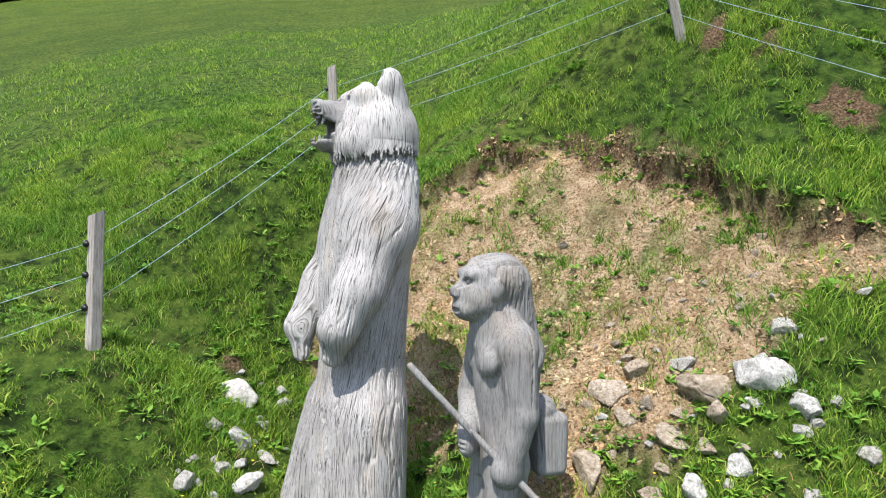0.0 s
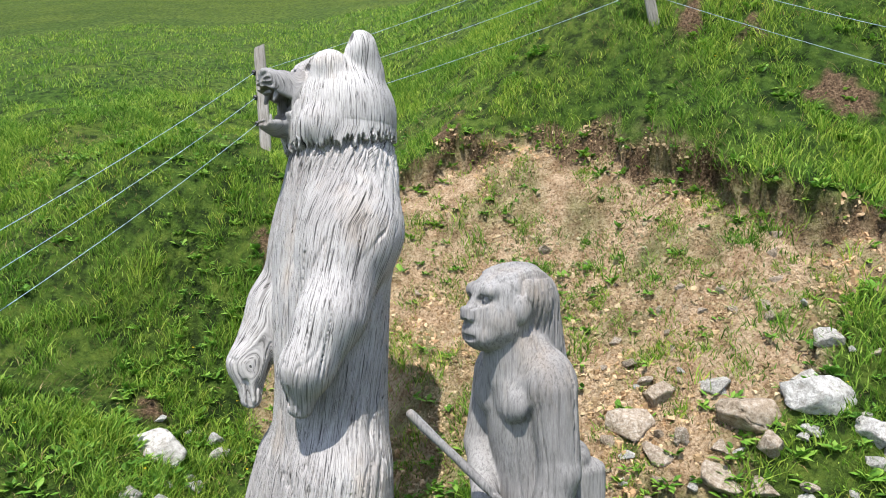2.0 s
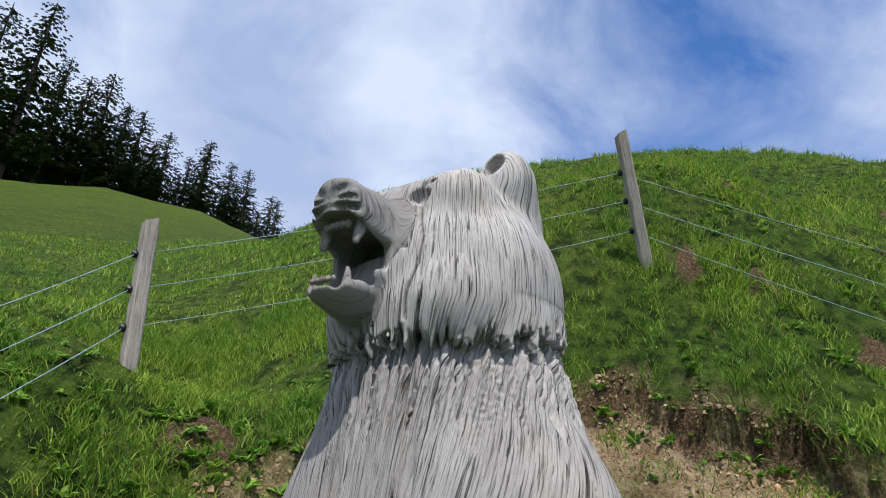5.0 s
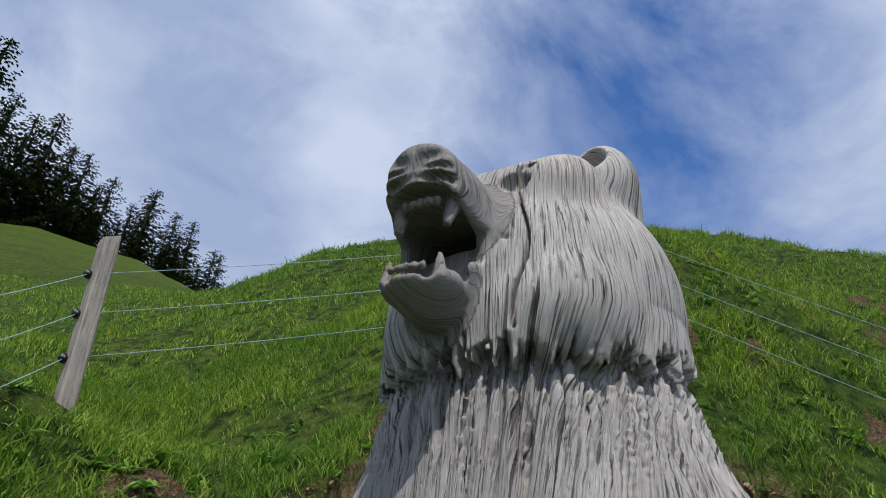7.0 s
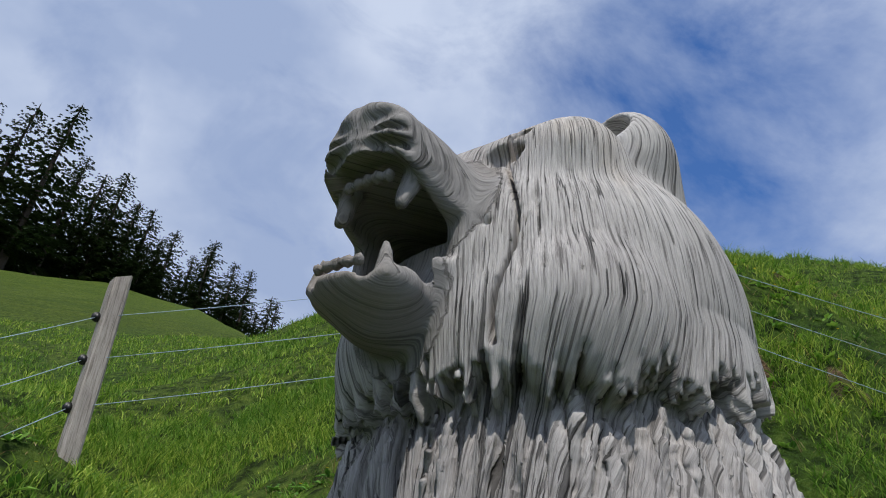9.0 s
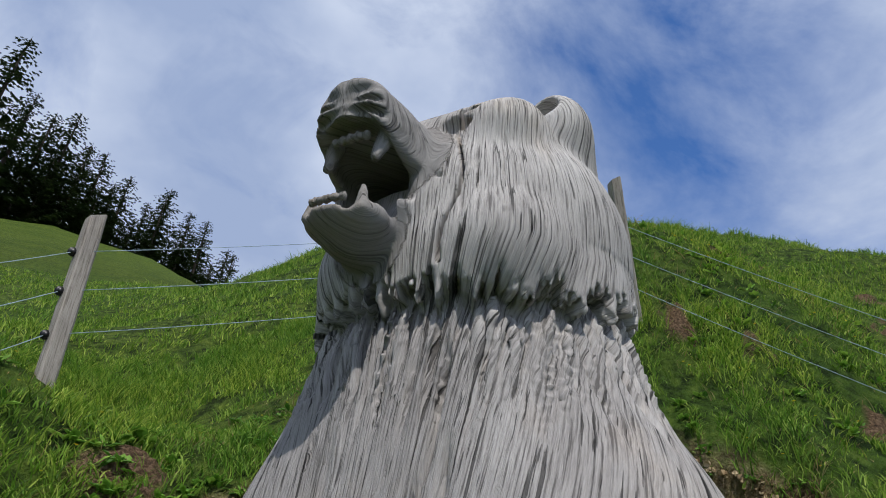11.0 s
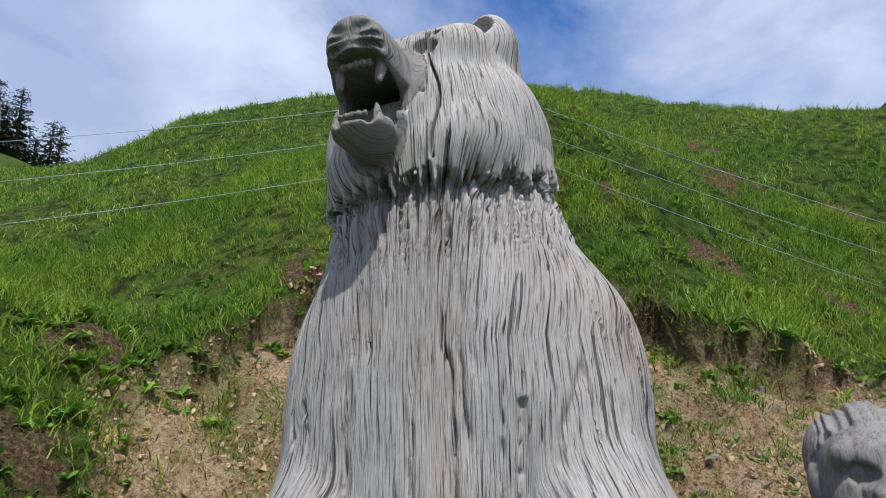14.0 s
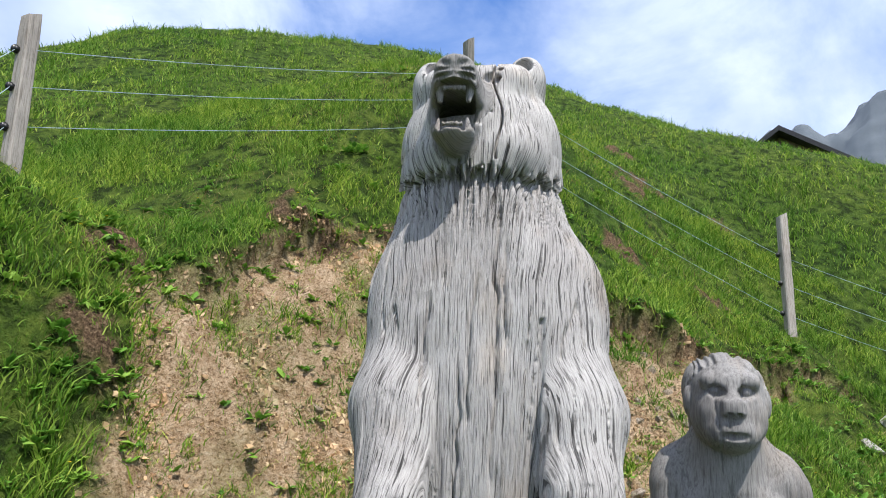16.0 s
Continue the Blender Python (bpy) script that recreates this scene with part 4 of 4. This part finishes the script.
def build_grass():
    rng = np.random.RandomState(7)
    P, T, W = [], [], []
    for count, box, r0, r1, tall, wide in ((470000, (-3.6, 5.2, -1.3, 4.6), 0, 5.0, 0.056, 0.0028), (330000, (-7.5, 9.5, -2.0, 10.0), 4.5, 9.0, 0.058, 0.0045),
                                           (150000, (-15, 12, 0, 18), 8.5, 18.0, 0.07, 0.0065)):
        x, y = scatter(rng, count, box)
        r = np.hypot(x - 0.2, y + 0.3)
        clump = fbm(x * 2.2, y * 2.2, 20.0, 3)
        tuft = fbm(x * 8, y * 8, 21.0, 2)
        d = bare(x, y)
        keep = (r >= r0) & (r < r1) & (soil(x, y) < 0.3)
        chance = step(-0.06, 0.22, d) * np.clip(0.55 + 0.55 * clump + 0.6 * tuft, 0.04, 1)
        chance = np.where(d < 0.02, 0.30 * step(0.45, 0.7, tuft + 0.3 * clump), chance)
        keep &= rng.uniform(size=count) < chance
        x, y, clump, tuft = x[keep], y[keep], clump[keep], tuft[keep]
        P.append(on_ground(x, y))
        T.append(tall * rng.uniform(0.5, 1.35, len(x)) * np.clip(1.0 + 0.6 * clump + 0.7 * tuft, 0.35, 2.3))
        W.append(wide * rng.uniform(0.7, 1.4, len(x)))
    P, T, W = np.concatenate(P), np.concatenate(T), np.concatenate(W)
    ob = blades("grass", P, T, W, rng.uniform(0.25, 1.1, len(T)), GRASS, rng)
    tagged(ob, "short lush green mountain grass on the slope", "grass", kind="stuff")
    # tufts that took root in the bare earth
    spots = [(1.11, 1.3), (1.21, 1.12), (1.34, 1.24), (1.47, 0.77), (1.67, 0.64), (1.87, 0.66), (1.95, 0.87), (2.24, 0.53), (1.14, 0.6), (1.48, 0.28), (1.66, 0.17), (1.45, 0.53),
             (1.87, -0.07), (2.2, 0.06), (1.52, -0.03), (1.48, 1.09), (1.66, 0.37), (1.91, 0.45), (2.03, 0.01), (0.37, 1.28), (-0.13, 1.36), (0.32, 1.11), (0.44, 1.25),
             (0.62, 1.26), (0.37, 1.48), (0.57, 1.63), (0.23, 1.8), (-0.05, 1.83), (-0.24, 1.68), (-0.35, 1.45), (-0.09, 1.52)]
    spots += [(rng.uniform(-0.5, 2.4), rng.uniform(-0.2, 1.9)) for _ in range(300)]
    tx, ty, tt = [], [], []
    for cx, cy in spots:
        k = rng.randint(25, 110)
        big = rng.uniform(0.018, 0.05)
        tx.append(cx + rng.normal(0, big, k))
        ty.append(cy + rng.normal(0, big, k))
        tt.append(rng.uniform(0.02, 0.065, k) * (0.5 + 12 * big))
    tx, ty, tt = np.concatenate(tx), np.concatenate(ty), np.concatenate(tt)
    ob = blades("grass_tufts", on_ground(tx, ty), tt, rng.uniform(0.0016, 0.0034, len(tt)), rng.uniform(0.3, 1.5, len(tt)), GRASS, rng)
    tagged(ob, "small green grass tufts rooted in the sandy scar", "grass", kind="stuff")
    # straw and old stalks in the turf and in the scar
    x, y = scatter(rng, 60000, (-2.5, 4.5, -1.0, 3.2))
    d, c = bare(x, y), fbm(x * 3, y * 3, 30.0, 3)
    chance = np.where(d < 0, 0.10 + 0.5 * step(0.15, 0.5, c), 0.10 + 0.3 * step(0.1, 0.5, c)) + 0.22 * step(0.12, 0.02, np.abs(d))
    keep = rng.uniform(size=len(x)) < chance
    P = on_ground(x[keep], y[keep])
    n = len(P)
    ob = blades("dry_grass", P, rng.uniform(0.015, 0.065, n), rng.uniform(0.0011, 0.0024, n), rng.uniform(0.6, 2.4, n), STRAW, rng)
    tagged(ob, "dry straw-coloured stalks strewn over the bank", "dry grass", kind="stuff")
    # roots that hang from the torn edge of the turf
    x, y = scatter(rng, 160000, (-0.5, 3.0, 0.0, 2.5))
    d = bare(x, y)
    edge = (d > 0.0) & (d < 0.05) & (fbm(x * 4, y * 4, 61.0, 3) > 0.22) & (0.35 * (x - 0.7) + 0.94 * (y - 0.9) > 0.1)
    x, y = x[edge], y[edge]
    g = np.stack([bare(x + 0.03, y) - bare(x - 0.03, y), bare(x, y + 0.03) - bare(x, y - 0.03)], -1)
    g = g / (np.linalg.norm(g, axis=1, keepdims=True) + 1e-6)
    P = on_ground(x, y, -0.004)
    n = len(P)
    drop = np.concatenate([-g * 0.55, np.full((n, 1), -1.75)], 1)
    ob = blades("turf_roots", P, rng.uniform(0.015, 0.055, n), rng.uniform(0.0008, 0.0017, n), rng.uniform(0.1, 0.5, n), ROOT, rng, drop)
    tagged(ob, "brown roots hanging from the torn turf edge", "roots", kind="stuff")


def build_weeds():
    rng = np.random.RandomState(11)
    x, y = scatter(rng, 12500, (-2.6, 4.2, -0.9, 2.9))
    d, c = bare(x, y), fbm(x * 2.7, y * 2.7, 40.0, 3)
    low = (x > 0.9) & (y < 0.3) | (x < -0.3) & (x > -1.25) & (y < 1.6)
    chance = np.where(d < -0.02, 0.06 + 0.16 * step(0.25, 0.5, c), np.where(low, np.where(x > 0.9, 0.45, 0.7), 0.22) * step(-0.35, 0.35, c)) + 0.45 * step(0.12, 0.03, np.abs(d))
    keep = rng.uniform(size=len(x)) < chance
    C = on_ground(x[keep], y[keep], 0.0)
    V, Q, k = [], [], 0
    for c in C:
        size, leaves = rng.uniform(0.025, 0.075), rng.randint(6, 13)
        for _ in range(leaves):
            a, lift = rng.uniform(0, 6.28), rng.uniform(0.25, 1.1)
            out = np.array((math.cos(a) * math.cos(lift), math.sin(a) * math.cos(lift), math.sin(lift)))
            side = np.array((-math.sin(a), math.cos(a), 0))
            up = np.cross(out, side)
            s = size * rng.uniform(0.6, 1.3)
            w = s * rng.uniform(0.16, 0.26)
            p = c + rng.normal(0, 0.012, 3) * (1, 1, 0.2)
            V += [p, p + out * s * 0.5 - side * w - up * w * 0.3, p + out * s * 0.55, p + out * s * 0.5 + side * w - up * w * 0.3, p + out * s + np.array((0, 0, -0.25 * s))]
            Q += [(k, k + 1, k + 2), (k, k + 2, k + 3), (k + 1, k + 4, k + 2), (k + 2, k + 4, k + 3)]
            k += 5
    tagged(new("weeds", mesh_from("weeds", np.array(V), [np.array(Q)], WEED, False)), "low broad-leaved green weeds among grass and stones", "weeds", kind="stuff")


def build_flowers():
    rng = np.random.RandomState(3)
    x, y = scatter(rng, 170, (-1.8, 4.0, -0.6, 3.0))
    keep = bare(x, y) > 0.02
    P = on_ground(x[keep], y[keep], -0.055)
    n, k = len(P), 6
    a = np.arange(k) * math.tau / k
    ring = np.stack([np.cos(a), np.sin(a), 0.25 + 0 * a], -1)
    r = rng.uniform(0.005, 0.009, n)
    V = np.concatenate([P[:, None], P[:, None] + ring[None] * r[:, None, None]], 1).reshape(-1, 3)
    f = np.array([(0, 1 + i, 1 + (i + 1) % k) for i in range(k)])
    me = mesh_from("flowers", V, [(np.arange(n)[:, None, None] * (k + 1) + f[None]).reshape(-1, 3)], FLOWER, False)
    tagged(new("flowers", me), "tiny yellow meadow flowers in the grass", "flowers", kind="stuff")


def build_crumbs():
    rng = np.random.RandomState(5)
    x, y = scatter(rng, 60000, (-0.6, 3.0, -0.3, 2.2))
    keep = (bare(x, y) < 0.05) & (rng.uniform(size=len(x)) < np.clip(0.35 + 0.6 * fbm(x * 4, y * 4, 50.0), 0.05, 1))
    P = on_ground(x[keep], y[keep], -0.001)
    n = len(P)
    s = np.minimum(0.0025 + rng.exponential(0.003, n), 0.014)
    cube = np.array([(a, b, c) for a in (-1, 1) for b in (-1, 1) for c in (-1, 1)], float)
    V = P[:, None] + (cube[None] + rng.uniform(-0.75, 0.75, (n, 8, 3))) * s[:, None, None] * rng.uniform(0.5, 1.0, (n, 1, 3))
    f = np.array(((0, 1, 3, 2), (4, 6, 7, 5), (0, 4, 5, 1), (2, 3, 7, 6), (0, 2, 6, 4), (1, 5, 7, 3)))
    me = mesh_from("earth_crumbs", V.reshape(-1, 3), [(np.arange(n)[:, None, None] * 8 + f[None]).reshape(-1, 4)], CRUMB, False)
    tagged(new("earth_crumbs", me), "crumbled tan earth and pebbles on the landslip", "earth", kind="stuff")


build_grass()
build_weeds()
build_flowers()
build_crumbs()


# ---- forest, house, mountain ----
def fir_parts(seed):
    """A fir: tapered trunk, and whorls of drooping boughs with many small sprays; heights in units of the tree's height."""
    rng = np.random.RandomState(seed)
    bm = bmesh.new()
    bmesh.ops.create_cone(bm, cap_ends=True, segments=7, radius1=0.016, radius2=0.002, depth=1.0, matrix=Matrix.Translation((0, 0, 0.5)))
    V, Q, k = [], [], 0
    z = 0.10
    while z < 0.985:
        f = 1 - z
        reach = (0.03 + 0.20 * f**0.85) * rng.uniform(0.75, 1.15)
        for b in range(rng.randint(5, 8)):
            a = rng.uniform(0, 6.28)
            ln = reach * rng.uniform(0.75, 1.12)
            for s in range(3 + int(6 * f)):
                t = (s + rng.uniform(0.3, 1)) / (3 + int(6 * f))
                c = np.array((math.cos(a) * ln * t, math.sin(a) * ln * t, z - 0.24 * ln * t + 0.30 * ln * t * t + rng.normal(0, 0.006)))
                for _ in range(13):
                    q = a + rng.normal(0, 0.7)
                    out = np.array((math.cos(q), math.sin(q), rng.normal(-0.25, 0.25)))
                    side = np.array((-math.sin(q), math.cos(q), rng.normal(0, 0.35)))
                    sz = 0.0125 * (0.5 + f) * rng.uniform(0.6, 1.3)
                    V += [c - out * sz * 0.5, c + side * sz * 0.34, c + out * sz * 1.15 + (0, 0, -0.2 * sz), c - side * sz * 0.34]
                    Q.append((k, k + 1, k + 2, k + 3))
                    k += 4
        z += 0.018 + 0.016 * f
    V += [np.array((0.004, 0, 0.95)), np.array((-0.004, 0.003, 0.95)), np.array((0, 0, 1.02)), np.array((0, -0.004, 0.95))]
    Q.append((k, k + 1, k + 2, k + 3))
    return bm, mesh_from("crown", np.array(V), [np.array(Q)], NEEDLE, False)


def build_forest():
    rng = random.Random(21)
    kinds = []
    # azimuth, distance, height of the edge trees that stand out against the sky
    edge = ((-13.6, 78, 25), (-16.5, 80, 24), (-19.5, 78, 22), (-9.3, 88, 19), (-7.6, 88, 20), (-5.8, 90, 17), (-4.4, 92, 18), (-1.9, 94, 17), (0.2, 96, 15), (1.7, 96, 18.5),
            (3.6, 98, 14), (5.8, 100, 15.5), (8.1, 102, 17), (10.1, 104, 16), (11.2, 106, 13), (12.4, 107, 13.5), (13.3, 108, 13), (14.3, 100, 13), (15.2, 96, 12), (16.0, 92, 12), (14.8, 98, 10), (9.2, 104, 14), (4.7, 99, 15), (-11.2, 84, 19), (-2.9, 92, 14), (7.0, 102, 13), (-24, 84, 21), (-29, 86, 22), (-34, 88, 20), (-38, 90, 21), (-27, 84, 20), (-22, 82, 20))
    spots = list(edge)
    for row in range(4):
        for n in range(18):
            az = -40 + n * 2.9 + rng.uniform(-1, 1)
            spots.append((az, 90 + 7 * row + max(0, az) * 0.7 + rng.uniform(-2, 2), rng.uniform(11, 16)))
    for n in range(46):
        az = -41 + n * 1.1 + rng.uniform(-0.3, 0.3)
        spots.append((az, 87 + max(0, az + 8) * 0.9 + rng.uniform(-1, 3), rng.uniform(8, 12)))
    for n, (az, r, tall) in enumerate(spots):
        x, y = CENTRE[0] + r * math.sin(radians(az)), CENTRE[1] + r * math.cos(radians(az))
        z = float(height(x, y)) - 0.3
        m = Matrix.Translation((x, y, z)) @ Matrix.Rotation(rng.uniform(0, 6.28), 4, "Z")
        wide = rng.uniform(1.1, 1.5)
        if n < 5:
            trunk_bm, crown = fir_parts(n + 1)
            ob = new("fir_tree")
            part("trunk", trunk_bm, BARK, ob)
            top = new("crown", crown)
            top.parent = ob
            tagged(ob, "tall dark green fir at the forest edge above the meadow", "fir tree", "firs of the forest edge")
            ob.matrix_basis = m
            kinds.append(ob)
        else:
            ob = copy_thing(kinds[n % 5], m)
        ob.scale = (tall * wide, tall * wide, tall)


def build_house():
    """A dark chalet roof that shows over the shoulder of the hill."""
    ob = new("house")
    ob.matrix_basis = Matrix.Translation((33.0, 4.25, 12.2)) @ Matrix.Rotation(radians(8), 4, "Z")
    bm = bmesh.new()
    pts = [(-0.0, 2.6, -4), (0, -4.4, -4), (0, -4.4, 0.1), (0, 0, 3.05), (0, 2.6, 1.3)]
    front = [bm.verts.new((0.5, y, z)) for _, y, z in pts]
    back = [bm.verts.new((9.5, y, z)) for _, y, z in pts]
    bm.faces.new(front)
    bm.faces.new(back[::-1])
    for i in range(5):
        bm.faces.new((front[i], back[i], back[(i + 1) % 5], front[(i + 1) % 5]))
    bmesh.ops.recalc_face_normals(bm, faces=bm.faces)
    part("wall", bm, WALL, ob)
    for (y0, z0), (y1, z1) in (((0, 3.4), (-5.2, -0.35)), ((0, 3.4), (3.2, 1.1))):
        bm = bmesh.new()
        vs = [bm.verts.new(p) for x in (-0.3, 10) for p in ((x, y0, z0), (x, y1, z1), (x, y1, z1 - 0.28), (x, y0, z0 - 0.28))]
        a, b = vs[:4], vs[4:]
        bm.faces.new(a)
        bm.faces.new(b[::-1])
        for i in range(4):
            bm.faces.new((a[i], b[i], b[(i + 1) % 4], a[(i + 1) % 4]))
        bmesh.ops.recalc_face_normals(bm, faces=bm.faces)
        part("roof", bm, ROOF, ob, "dark roof slope")
    tagged(ob, "dark-roofed wooden mountain house behind the ridge", "house")


def build_mountain():
    n = 220
    u, v = np.meshgrid(np.linspace(-1, 1, n), np.linspace(-1, 1, n))
    x, y = 950 + 420 * v, -160 + 620 * u
    ridge = 470 - 0.10 * np.abs(y + 140) + 30 * fbm(y * 0.012, 0 * y, 3.0, 5)
    z = ridge * (1 - np.abs(v) ** 1.15) + 34 * fbm(x * 0.011, y * 0.011, 1.0, 6) * (1 - np.abs(v)) - 60
    z = z * step(1.0, 0.86, np.abs(u))
    i = np.arange(n * n).reshape(n, n)
    me = mesh_from("mountain", np.stack([x, y, z], -1).reshape(-1, 3), [np.stack([i[:-1, :-1], i[:-1, 1:], i[1:, 1:], i[1:, :-1]], -1).reshape(-1, 4)], MOUNTAIN)
    tagged(new("mountain", me), "hazy grey rocky mountain in the distance", "mountain", kind="structure")


build_forest()
build_house()
build_mountain()
